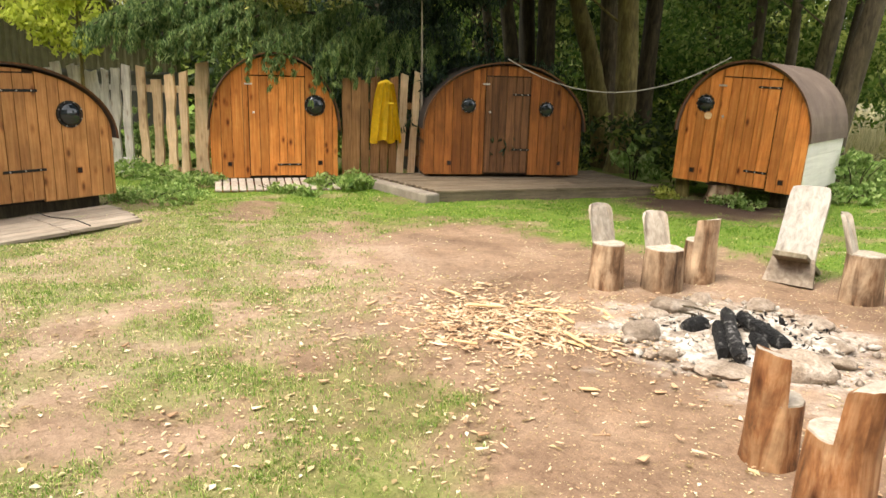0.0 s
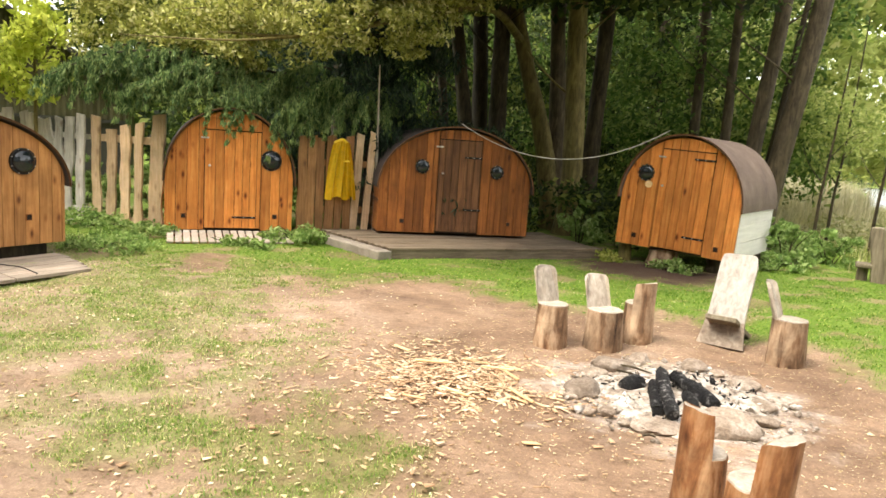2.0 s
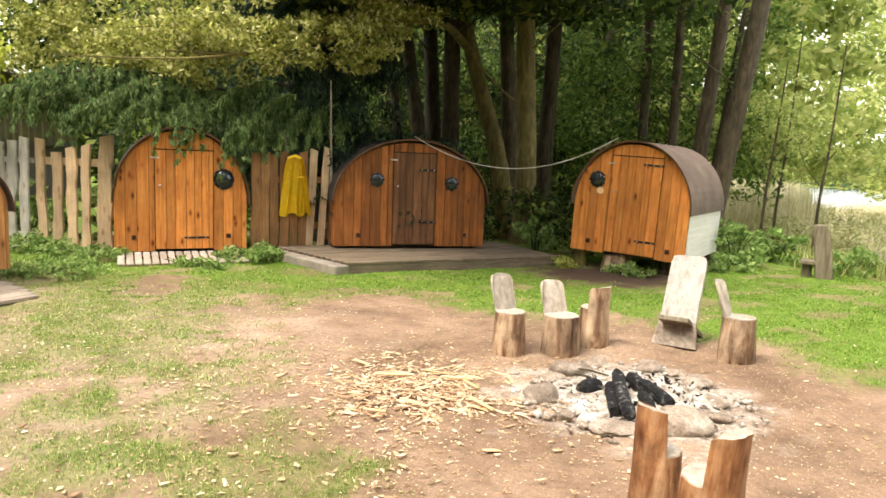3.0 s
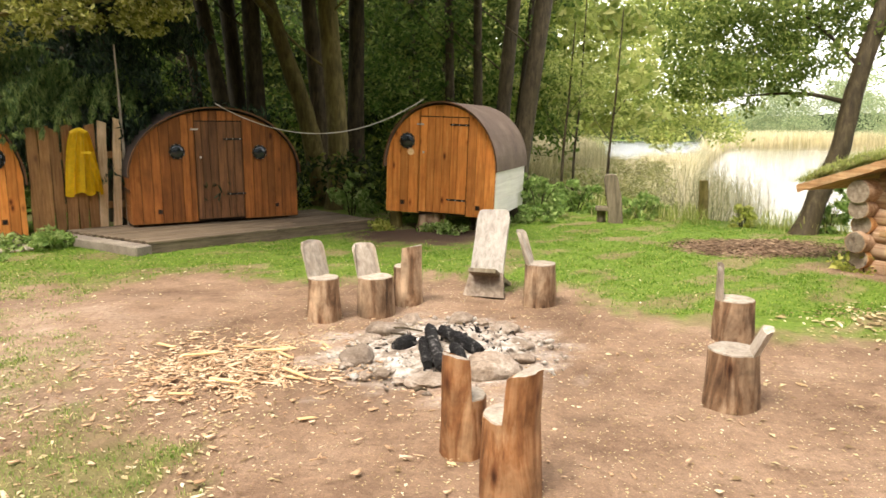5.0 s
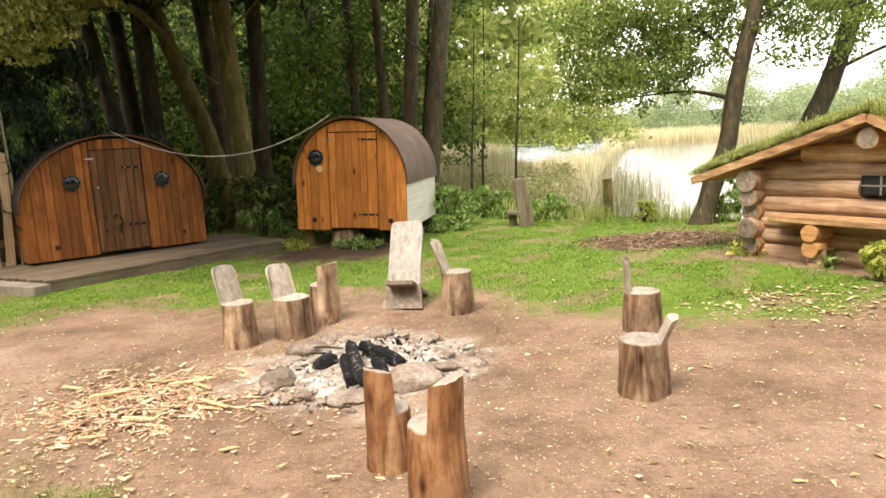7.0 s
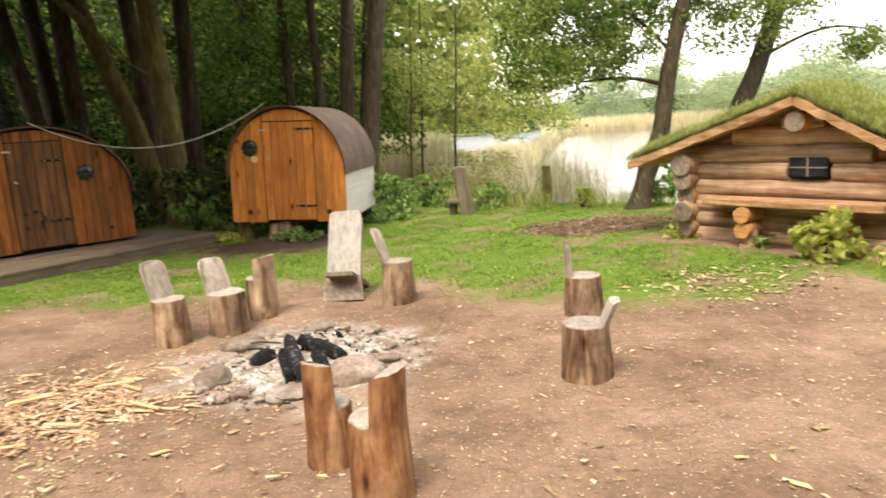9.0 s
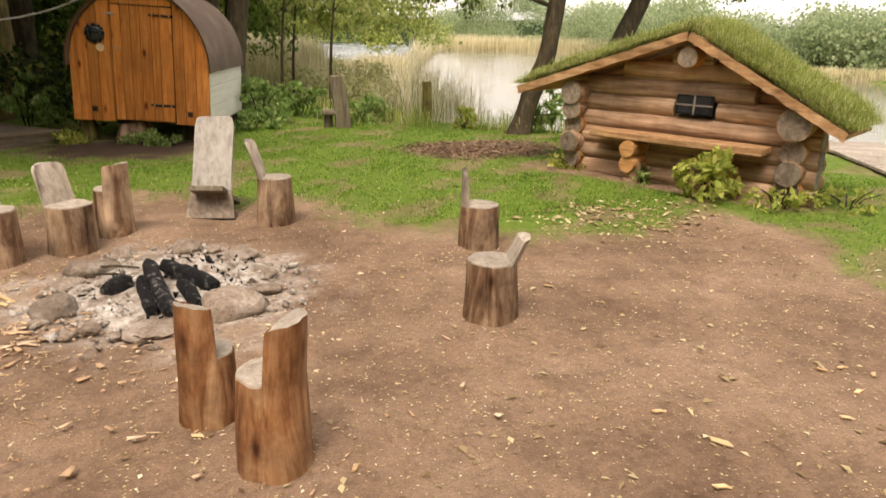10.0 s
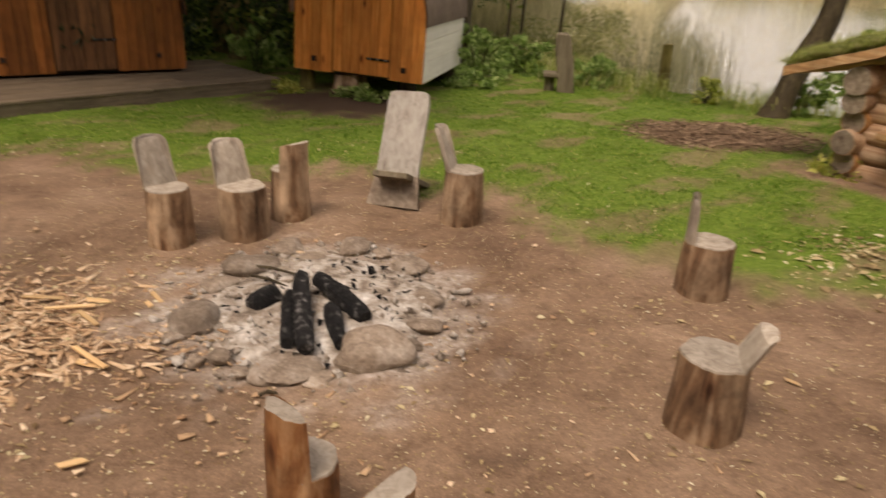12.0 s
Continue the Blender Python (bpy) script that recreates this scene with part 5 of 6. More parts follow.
# ---- trees ----
def tree(label, line, r0, r1, mat, limbs=(), crown=(), leaf=0.1, leaf_mat=None, seed=0, name="tree", droop=0.3):
    """A trunk along a line, limbs as (points, radius), a crown of leaf clumps."""
    base = line[0]
    t = thing(name, label, "tree", pose(*base))
    o = Vector(base)
    pts = curve([Vector(p) - o for p in line], 6)
    n = len(pts)
    radii = [(r0 + (r1 - r0) * k / (n - 1)) * (1 + 0.55 * max(0, 1 - k / 3) ** 2) for k in range(n)]
    smooth(part("trunk", tube(pts, radii, 14, 0.12, seed=seed), mat, t), 60)
    for p, r in limbs:
        lp = curve([Vector(q) - o for q in p], 6)
        smooth(part("limb", tube(lp, [r * (1 - 0.85 * k / len(lp)) for k in range(len(lp))], 8, 0.12, seed=seed + r), mat, t), 60)
    if crown:
        groups = []
        for k, (c, rad, number, clump, count) in enumerate(crown):
            groups += clumps([a - b for a, b in zip(c, base)], rad, number, clump, count, seed * 13 + k)
        leaves("crown", groups, leaf, leaf_mat, t, seed=seed + 5, droop=droop)
    return t


tree("leaning mossy tree trunk behind the cabins", [(-2.50, 15.4, -0.1), (-2.66, 15.4, 1.0), (-2.84, 15.4, 1.9), (-3.2, 15.4, 3.0), (-3.55, 15.4, 4.2), (-4.2, 15.5, 6.5), (-4.8, 15.6, 10)], 0.21, 0.11, M_BARK_PALE,
     [([(-3.42, 15.4, 3.75), (-3.6, 13.6, 4.05), (-4.3, 11.6, 3.5), (-5.2, 10.2, 3.0), (-6.3, 9.6, 2.95)], 0.085), ([(-4.3, 11.6, 3.5), (-5.6, 11.0, 3.6), (-6.6, 9.2, 3.2)], 0.035), ([(-5.2, 10.2, 3.0), (-5.6, 9.0, 2.75), (-6.8, 8.3, 2.7)], 0.025)],
     [((-6.3, 9.95, 3.02), (2.1, 0.7, 0.52), 130, 0.29, 58), ((-6.6, 10.1, 3.75), (2.3, 0.9, 0.5), 30, 0.3, 65), ((-4.0, 10.4, 3.15), (0.9, 0.8, 0.45), 42, 0.21, 70), ((-8.6, 10.0, 3.9), (1.1, 0.7, 0.85), 34, 0.32, 75), ((-8.5, 9.9, 3.0), (1.0, 0.5, 0.6), 46, 0.27, 60), ((-3.6, 12.6, 4.0), (0.7, 0.9, 0.35), 10, 0.2, 50), ((-3.45, 10.8, 3.62), (0.9, 0.7, 0.26), 26, 0.2, 60)], 0.085, M_LEAF_OAK, 3)
TRUNKS = (("straight pale trunk behind the cabins", -2.03, 14.7, -2.17, 14.7, 0.22, M_BARK_PALE), ("tall brown trunk in the wood", -2.55, 15.9, -2.80, 15.9, 0.20, M_BARK_BROWN), ("dark trunk close behind a pale one", -1.95, 16.3, -1.9, 16.3, 0.20, M_BARK),
          ("dark slanting trunk in the wood", -4.05, 15.0, -4.70, 15.0, 0.17, M_BARK), ("dark tree trunk in the wood", -4.05, 15.5, -4.36, 15.5, 0.19, M_BARK), ("dark tree trunk in the wood", -3.65, 15.3, -3.83, 15.3, 0.21, M_BARK),
          ("thin dark trunk in the wood", -4.93, 15.8, -5.40, 15.8, 0.12, M_BARK), ("slender trunk in the wood", 0.62, 16.6, 0.62, 16.6, 0.11, M_BARK_BROWN), ("slender trunk in the wood", 0.10, 17, 0.0, 17, 0.12, M_BARK_BROWN),
          ("brown trunk beside the raised cabin", 1.06, 16.0, 1.34, 16.0, 0.17, M_BARK_BROWN), ("thick leaning trunk beside the raised cabin", 1.42, 15.5, 1.91, 15.5, 0.205, M_BARK_BROWN), ("slender trunk in the wood", 1.3, 17, 1.75, 17, 0.07, M_BARK),
          ("distant trunk in the wood", -6.6, 19, -6.9, 19, 0.2, M_BARK), ("distant trunk in the wood", -1.2, 21, -1.2, 21, 0.2, M_BARK), ("distant trunk in the wood", -8.5, 17, -8.6, 17, 0.22, M_BARK), ("distant trunk in the wood", -0.5, 23, -0.4, 23, 0.14, M_BARK))
for k, (label, x, y, x2, y2, r, mat) in enumerate(TRUNKS):
    dx, dy = (x2 - x) / 3.9, (y2 - y) / 3.9
    w = rnd.uniform(-0.06, 0.06)
    tree(label, [(x, y, -0.1), (x + dx * 1.6 + w, y + dy * 1.6, 1.6), (x + dx * 4, y + dy * 4, 4), (x + dx * 8, y + dy * 8, 8), (x + dx * 11, y + dy * 11, 11)], r, r * 0.6, mat, seed=k + 10,
         limbs=[([(x + dx * h, y + dy * h, h), (x + dx * h + 0.5 * s, y - 0.2, h + 0.4), (x + 1.2 * s, y - 0.4, h + 1.1)], r * 0.13) for h, s in ((2.6 + (k % 3) * 0.4, -1), (3.6 + (k % 4) * 0.5, 1))])

tree("leaning alder on the lake shore", [(5.48, 11.75, -0.15), (5.74, 11.8, 0.6), (5.97, 11.8, 1.25), (6.12, 11.85, 2.1), (6.40, 11.9, 3.16), (6.85, 12.0, 4.8), (7.4, 12.2, 8)], 0.165, 0.09, M_BARK,
     [([(6.1, 11.85, 1.9), (5.4, 11.95, 2.05), (4.4, 12.0, 2.0)], 0.04), ([(6.2, 11.9, 2.4), (5.6, 12.2, 3.1), (4.8, 12.4, 3.6)], 0.035), ([(6.4, 11.95, 3.0), (7.3, 12.1, 3.5), (8.3, 12.2, 3.6)], 0.04)],
     [((5.0, 12.2, 2.4), (1.2, 0.9, 0.5), 46, 0.30, 62), ((4.35, 12.1, 2.25), (1.0, 0.8, 0.5), 46, 0.27, 58), ((4.6, 12.3, 3.3), (1.4, 0.9, 0.8), 60, 0.32, 60), ((5.7, 12.6, 3.4), (1.6, 0.9, 0.6), 60, 0.38, 85), ((7.6, 12.7, 3.3), (1.5, 0.7, 0.6), 40, 0.36, 75), ((4.4, 12.6, 2.9), (0.9, 0.6, 0.6), 26, 0.33, 75), ((7.2, 12.5, 4.4), (1.6, 1.2, 0.9), 30, 0.28, 65), ((7.3, 12.2, 3.0), (1.1, 0.7, 0.7), 44, 0.3, 50), ((5.3, 12.3, 2.8), (0.9, 0.6, 0.4), 24, 0.28, 70), ((6.3, 12.3, 3.6), (1.3, 0.7, 0.5), 32, 0.28, 70)], 0.075, M_LEAF_ALDER, 41)
tree("slanting alder behind the log hut", [(7.2, 12.3, -0.4), (7.48, 12.4, 0.9), (7.72, 12.5, 1.45), (8.0, 12.5, 2.06), (8.45, 12.6, 3.2), (9.1, 12.8, 5.0), (9.7, 12.9, 8)], 0.2, 0.11, M_BARK,
     [([(8.1, 12.5, 2.3), (9.2, 12.3, 2.7), (10.3, 12.0, 2.5)], 0.035)],
     [((9.0, 12.6, 3.9), (1.4, 1.0, 0.8), 56, 0.38, 70), ((9.8, 12.1, 2.45), (1.2, 0.5, 0.35), 22, 0.3, 60), ((8.3, 12.2, 3.1), (0.7, 0.6, 0.4), 10, 0.3, 50)], 0.075, M_LEAF_ALDER, 43)
tree("young maple with yellow-green leaves behind the fence", [(-9.1, 8.9, -0.1), (-9.12, 8.92, 1.5), (-9.08, 8.9, 3.2), (-9.0, 8.9, 5)], 0.035, 0.012, M_BARK_PALE,
     [([(-9.1, 8.9, 1.9), (-9.6, 8.7, 2.3), (-10.1, 8.5, 2.6)], 0.012), ([(-9.1, 8.9, 2.2), (-8.7, 8.9, 2.7), (-8.5, 8.9, 3.0)], 0.012)],
     [((-9.5, 8.75, 2.7), (1.3, 0.6, 0.95), 78, 0.25, 42)], 0.125, M_LEAF_MAPLE, 47, droop=0.6)
for k, (x, y, h) in enumerate(((2.35, 15.6, 3.6), (3.2, 15.2, 3.8), (2.75, 17.0, 4.5))):
    tree("thin sapling with sparse pale leaves", [(x, y, -0.5), (x + 0.03, y, 1.0), (x + 0.12, y, 2.2), (x + 0.2, y, h)], 0.035, 0.01, M_BARK, [([(x + 0.05, y, 1.3), (x - 0.25, y, 1.7), (x - 0.4, y, 2.1)], 0.01), ([(x + 0.1, y, 1.8), (x + 0.4, y, 2.2), (x + 0.7, y, 2.3)], 0.01)],
         [((x + 0.1, y, 2.6), (0.7, 0.6, 1.1), 24, 0.2, 32)], 0.08, M_LEAF_LIGHT, 50 + k)


# drooping conifer over the second cabin: dark mass and hanging sprays
def conifer():
    base = (-5.3, 12.6, 0)
    t = thing("conifer", "dark drooping conifer hanging over the fence", "tree", pose(*base))
    smooth(part("trunk", tube([(0, 0, -0.1), (0, 0, 3), (0.1, 0, 8)], [0.22, 0.18, 0.06], 12, 0.1), M_BARK, t), 60)
    g = random.Random(4)
    groups = []
    for k in range(330):
        a, z = g.random() * 6.28, g.uniform(0.5, 6.5)
        d = (2.3 - 0.22 * z) * g.uniform(0.35, 1.0)
        groups.append(((d * math.cos(a) * 1.2 + (-0.6 if z > 1.8 else 0.2), d * math.sin(a) * 0.75, z), (0.34, 0.34, 0.26), 170))
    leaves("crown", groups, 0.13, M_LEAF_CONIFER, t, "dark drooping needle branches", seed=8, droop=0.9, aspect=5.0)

    # branches that reach out over the cabin and the fence, each with hanging fronds
    def bough(a, b, sag, fronds, hang):
        a, b = Vector(a) - Vector(base), Vector(b) - Vector(base)
        line = [a.lerp(b, q / 10) + Vector((0, 0, sag * math.sin(math.pi * q / 10 * 0.8) - 0.15 * (q / 10) ** 2)) for q in range(11)]
        part("limb", tube(line, [0.022 - 0.0017 * q for q in range(11)], 6), M_BARK, t)
        side = (b - a).cross(Vector((0, 0, 1))).normalized()
        for k in range(fronds):
            f = 0.25 + 0.75 * k / (fronds - 1)
            p = line[min(10, int(f * 10))]
            reach = g.uniform(-0.30, 0.30) * (1.15 - 0.6 * f)
            drop = hang * g.uniform(0.55, 1.2)
            for i in range(5):
                v = i / 4
                c = p + side * reach * v + (b - a).normalized() * 0.14 * v + Vector((0, 0, -drop * v * v - 0.03 * v))
                hanging.append((tuple(c), (0.055 * (1.1 - 0.6 * v), 0.055, 0.035), 16))

    hanging = []
    for k in range(15):
        s = k / 14
        x = -7.9 + 3.5 * s
        y = 8.95 + 1.21 * (x + 6.63) / 1.32 if x < -5.3 else 10.1 + (x + 5.3) * 1.15
        y = max(y, 8.3) + g.uniform(-0.35, 0.15)
        low = 2.02 + g.uniform(-0.08, 0.25) if x < -5.6 else 1.85 + g.uniform(-0.1, 0.2)
        bough((x * 0.6 - 2.2, y + 1.7, low + 0.45), (x, y, low), 0.22, 24, 0.26)
    for x, y, low in ((-6.15, 9.25, 1.84), (-5.85, 9.45, 1.78), (-5.42, 9.85, 1.62), (-5.15, 10.1, 1.70), (-8.3, 8.7, 2.3), (-7.3, 8.5, 2.15), (-7.0, 8.75, 2.0)):
        bough((x * 0.6 - 2.2, y + 1.5, low + 0.5), (x, y, low), 0.25, 26, 0.30)
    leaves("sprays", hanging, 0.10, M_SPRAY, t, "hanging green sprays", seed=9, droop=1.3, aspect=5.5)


conifer()

# ---- woodland and undergrowth ----
g = random.Random(21)
groups = []
for k in range(380):
    x, y = g.uniform(-17, 0.5), g.uniform(17.5, 29)
    groups.append(((x, y, g.uniform(0.2, 6.0)), (0.8, 0.7, 0.5), 190))
leaves("woodland_foliage", groups, 0.18, M_LEAF_WOODS, None, "dense dark green woodland leaves with depth shade behind the cabins", "foliage", "stuff", seed=3)
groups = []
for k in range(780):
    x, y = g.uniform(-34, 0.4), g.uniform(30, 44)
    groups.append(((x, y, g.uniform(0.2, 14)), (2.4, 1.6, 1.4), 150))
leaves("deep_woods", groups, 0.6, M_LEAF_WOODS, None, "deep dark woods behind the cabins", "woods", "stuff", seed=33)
groups = []
for k in range(200):
    x, y = g.uniform(-7.5, 1.2), g.uniform(11.5, 16.0)
    if y < 13 and x > -2.0:
        continue
    low = 4.4 if y > 13.5 else 5.0
    groups.append(((x, y, g.uniform(low, 9.0)), (1.0, 1.0, 0.45), 190))
# low canopy added to shade the wide cabin and its deck
for k in range(150):
    x, y = g.uniform(-5.4, -0.6), g.uniform(9.2, 13.8)
    groups.append(((x, y, g.uniform(4.1, 5.8)), (0.8, 0.8, 0.3), 190))
# leaves above the view, added only to darken cabin and deck
for k in range(60):
    groups.append(((g.uniform(-3.8, -0.8), g.uniform(8.2, 9.6), g.uniform(4.9, 6.6)), (0.8, 0.8, 0.3), 190))
leaves("woodland_canopy", groups, 0.195, M_LEAF_WOODS, None, "leafy canopy above the cabins, partly added to shade them", "foliage", "stuff", seed=4)
groups = []
for k in range(95):
    groups.append(((g.uniform(-1.9, 1.0), g.uniform(16.8, 20), g.uniform(0.8, 6.5)), (0.6, 0.5, 0.4), 110))
for k in range(60):
    groups.append(((g.uniform(0.9, 2.6), g.uniform(16.6, 20), g.uniform(0.3, 7)), (0.55, 0.5, 0.4), 90))
for k in range(45):
    groups.append(((g.uniform(-6.5, -1.9), g.uniform(16.8, 19.5), g.uniform(1.2, 6)), (0.55, 0.5, 0.4), 80))
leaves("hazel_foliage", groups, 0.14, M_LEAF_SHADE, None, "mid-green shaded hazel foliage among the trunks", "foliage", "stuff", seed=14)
groups = []
for k in range(210):
    x, y = g.uniform(-9, 1.2), g.uniform(13.2, 18.5)
    groups.append(((x, y, g.uniform(0.05, 0.9)), (0.35, 0.35, 0.3), 55))
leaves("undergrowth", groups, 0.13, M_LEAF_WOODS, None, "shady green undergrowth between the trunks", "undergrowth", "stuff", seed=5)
groups = []
for k in range(260):
    a, d = math.radians(g.uniform(-2.0, 18.5)), g.uniform(37, 45)
    groups.append(((0.8 + d * math.sin(a), 1 + d * math.cos(a), g.uniform(0.8, 11)), (1.3, 1.1, 0.8), 120))
for k in range(90):
    groups.append(((g.uniform(0.5, 5.0), g.uniform(18, 24), g.uniform(1.7, 8)), (0.75, 0.7, 0.5), 115))
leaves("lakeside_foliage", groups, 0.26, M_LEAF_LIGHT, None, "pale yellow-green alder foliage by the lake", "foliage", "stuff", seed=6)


def bush(label, x, y, z, rad, number, mat, leaf, seed, name="bush", count=60):
    t = thing(name, label, "bush", pose(x, y, 0))
    r = random.Random(seed)
    for k in range(6):
        a = k * 1.05 + seed
        part("stem", tube([(0.03 * math.cos(a), 0.03 * math.sin(a), -0.05), (rad[0] * 0.3 * math.cos(a), rad[1] * 0.3 * math.sin(a), z), (rad[0] * 0.7 * math.cos(a), rad[1] * 0.7 * math.sin(a), z + rad[2] * 0.6)], [0.01, 0.007, 0.003], 5), M_BARK, t)
    leaves("foliage", clumps((0, 0, z * 0.8), (rad[0] * 1.1, rad[1] * 1.1, rad[2]), int(number * 1.3), 0.11, int(count * 0.62), seed), leaf, mat, t, seed=seed, droop=0.3)
    return t


bush("green bush beside the raised cabin", 1.75, 13.6, 0.35, (0.55, 0.5, 0.45), 26, M_LEAF_BUSH, 0.10, 1)
bush("green bush beside the raised cabin", 1.55, 12.75, 0.12, (0.35, 0.3, 0.18), 12, M_LEAF_BUSH, 0.09, 2)
bush("low green bush behind the raised cabin", 1.75, 15.2, 0.3, (0.7, 0.4, 0.45), 30, M_LEAF_BUSH, 0.11, 33)
bush("low green bush on the lake bank", 2.5, 14.3, 0.25, (0.6, 0.4, 0.4), 24, M_LEAF_BUSH, 0.11, 3)
bush("low green bush on the lake bank", 3.5, 13.6, 0.1, (0.5, 0.3, 0.35), 18, M_LEAF_BUSH, 0.11, 4)
bush("small bush between deck and raised cabin", -1.5, 13.2, 0.4, (0.35, 0.35, 0.5), 18, M_LEAF_BUSH, 0.12, 5)
bush("weeds below the raised cabin", 0.3, 11.55, 0.06, (0.6, 0.12, 0.10), 12, M_LEAF_BUSH, 0.07, 6)
bush("weeds at the post of the raised cabin", -0.75, 11.75, 0.1, (0.15, 0.12, 0.16), 7, M_LEAF_VINE, 0.07, 7)
bush("ivy growing at the slatted step", -5.05, 9.85, 0.12, (0.5, 0.35, 0.16), 26, M_LEAF_BUSH, 0.085, 8)
bush("nettles at the foot of the fence", -7.2, 8.9, 0.09, (0.8, 0.5, 0.13), 46, M_LEAF_BUSH, 0.07, 9)
bush("nettles at the foot of the fence", -8.1, 8.95, 0.11, (0.6, 0.4, 0.16), 30, M_LEAF_BUSH, 0.07, 10)
bush("tall weeds behind the slab fence", -7.6, 9.85, 0.5, (0.95, 0.3, 0.55), 60, M_LEAF_BUSH, 0.09, 31)
bush("tall weeds behind the slab fence", -9.2, 9.8, 0.5, (0.9, 0.3, 0.55), 50, M_LEAF_BUSH, 0.09, 32)
bush("weeds beside the boardwalk", -6.45, 7.75, 0.07, (0.6, 0.5, 0.10), 34, M_LEAF_BUSH, 0.06, 11)
bush("ivy in front of the slatted step", -5.45, 8.95, 0.05, (0.55, 0.14, 0.07), 14, M_LEAF_BUSH, 0.07, 12)
bush("green bush behind the leaning alder", 5.95, 11.9, 0.3, (0.35, 0.35, 0.4), 18, M_LEAF_BUSH, 0.09, 13)
bush("willow shoots on the lake bank", 4.9, 12.5, 0.1, (0.15, 0.15, 0.35), 9, M_LEAF_VINE, 0.08, 14)
bush("pale green vine at the hut front", 5.45, 7.22, 0.26, (0.28, 0.28, 0.30), 30, M_LEAF_VINE, 0.10, 15, "vine", 24)
bush("pale green vine at the hut corner", 5.85, 6.70, 0.12, (0.40, 0.22, 0.14), 11, M_LEAF_VINE, 0.08, 16, "vine", 22)
bush("small weeds at the hut corner", 4.95, 8.95, 0.07, (0.35, 0.25, 0.12), 12, M_LEAF_VINE, 0.07, 17, "weeds", 30)
bush("small weeds at the bench post", 5.25, 8.05, 0.06, (0.12, 0.12, 0.14), 6, M_LEAF_BUSH, 0.06, 18, "weeds", 30)
bush("weeds beside the log hut", 6.6, 6.6, 0.08, (0.5, 0.3, 0.12), 9, M_LEAF_VINE, 0.08, 19, "weeds", 30)
bush("bush growing behind the hut roof", 6.2, 10.6, 0.9, (0.7, 0.5, 0.5), 26, M_LEAF_BUSH, 0.10, 20)

# ---- grass ----


def lawn(n, x0, x1, y0, y1, seed):
    gg = np.random.default_rng(seed)
    p = gg.random((n, 2)) * (x1 - x0, y1 - y0) + (x0, y0)
    keep = (gg.random(n) < turf(p[:, 0], p[:, 1]) * (0.38 + 0.62 * ease(-0.5, 0.6, wave(p[:, 0], p[:, 1], 0.35, 6) + 0.5 * wave(p[:, 0], p[:, 1], 0.13, 18))) * (0.45 + 0.55 * ease(-0.6, 0.4, wave(p[:, 0], p[:, 1], 1.5, 16)))) & (lake(p[:, 0], p[:, 1]) < 0.7)
    return p[keep]


near = lawn(430000, -6.0, 1.0, 2.0, 7.6, 1)
mid = lawn(300000, -8.5, 8.0, 7.0, 13.5, 2)
right = lawn(26000, 3.6, 8.0, 3.0, 8.0, 3)
v, f = blades(near, rise(near[:, 0], near[:, 1]) - 0.004, 0.026, 0.0045, 1.3, 1)
tagged(new("lawn_grass", sheet("lawn_grass", v, f, M_GRASS_DRY, 3)), "thin yellowing trampled lawn grass", "grass", kind="stuff")
V, F, off = [], [], 0
for p, h, w, s in ((mid, 0.028, 0.006, 2), (right, 0.028, 0.006, 3)):
    v, f = blades(p, rise(p[:, 0], p[:, 1]) - 0.004, h, w, 1.2, s)
    V.append(v)
    F.append(f + off)
    off += len(v)
tagged(new("lawn_grass", sheet("lawn_grass", np.concatenate(V), np.concatenate(F), M_GRASS, 3)), "short fresh green lawn grass", "grass", kind="stuff")


def scatter(n, x0, x1, y0, y1, size, seed, keep):
    gg = np.random.default_rng(seed)
    p = gg.random((n, 2)) * (x1 - x0, y1 - y0) + (x0, y0)
    p = p[gg.random(n) < keep(p[:, 0], p[:, 1])]
    n = len(p)
    a = gg.random(n) * 6.28
    s = size * (0.4 + 1.2 * gg.random(n) ** 2)
    u = np.stack([np.cos(a), np.sin(a), 0.14 * gg.normal(size=n)], 1) * s[:, None] * 0.5
    w = np.stack([-np.sin(a), np.cos(a), 0.14 * gg.normal(size=n)], 1) * s[:, None] * (0.18 + 0.2 * gg.random((n, 1)))
    c = np.column_stack([p, rise(p[:, 0], p[:, 1]) + 0.005 + s * 0.06])
    up = np.array([0, 0, 1]) * s[:, None] * 0.12
    V = np.stack([c - u, c - w * 0.9 + up, c + u, c + w + up], 1).reshape(-1, 3)
    i = 4 * np.arange(n)[:, None]
    return V, np.concatenate([np.hstack([i, i + 1, i + 2]), np.hstack([i, i + 2, i + 3])])


v1, f1 = scatter(9000, -6, 6, 2.0, 9.5, 0.028, 1, lambda x, y: 0.45 + 0.5 * ease(-1, -3, x) + 0 * y)
v2, f2 = scatter(3200, 2.8, 5.6, 5.4, 8.0, 0.06, 2, lambda x, y: ease(1.2, 0.2, np.hypot((x - 4.2) / 1.0, (y - 6.8) / 0.75)))
v3, f3 = scatter(1300, 1.6, 5.4, 2.6, 6.2, 0.036, 3, lambda x, y: 0.5 + 0 * x)
v4, f4 = scatter(9000, -5.5, -0.3, 2.0, 6.5, 0.03, 4, lambda x, y: ease(-1.2, 0.8, wave(x, y, 1.2, 12)))
allv = [v1, v2, v3, v4]
offs = np.cumsum([0] + [len(v) for v in allv[:-1]])
tagged(new("fallen_leaves", sheet("fallen_leaves", np.concatenate(allv), np.concatenate([f + o for f, o in zip((f1, f2, f3, f4), offs)]), M_LITTER, 3)), "dry pale fallen leaves strewn on the ground", "leaves", kind="stuff")
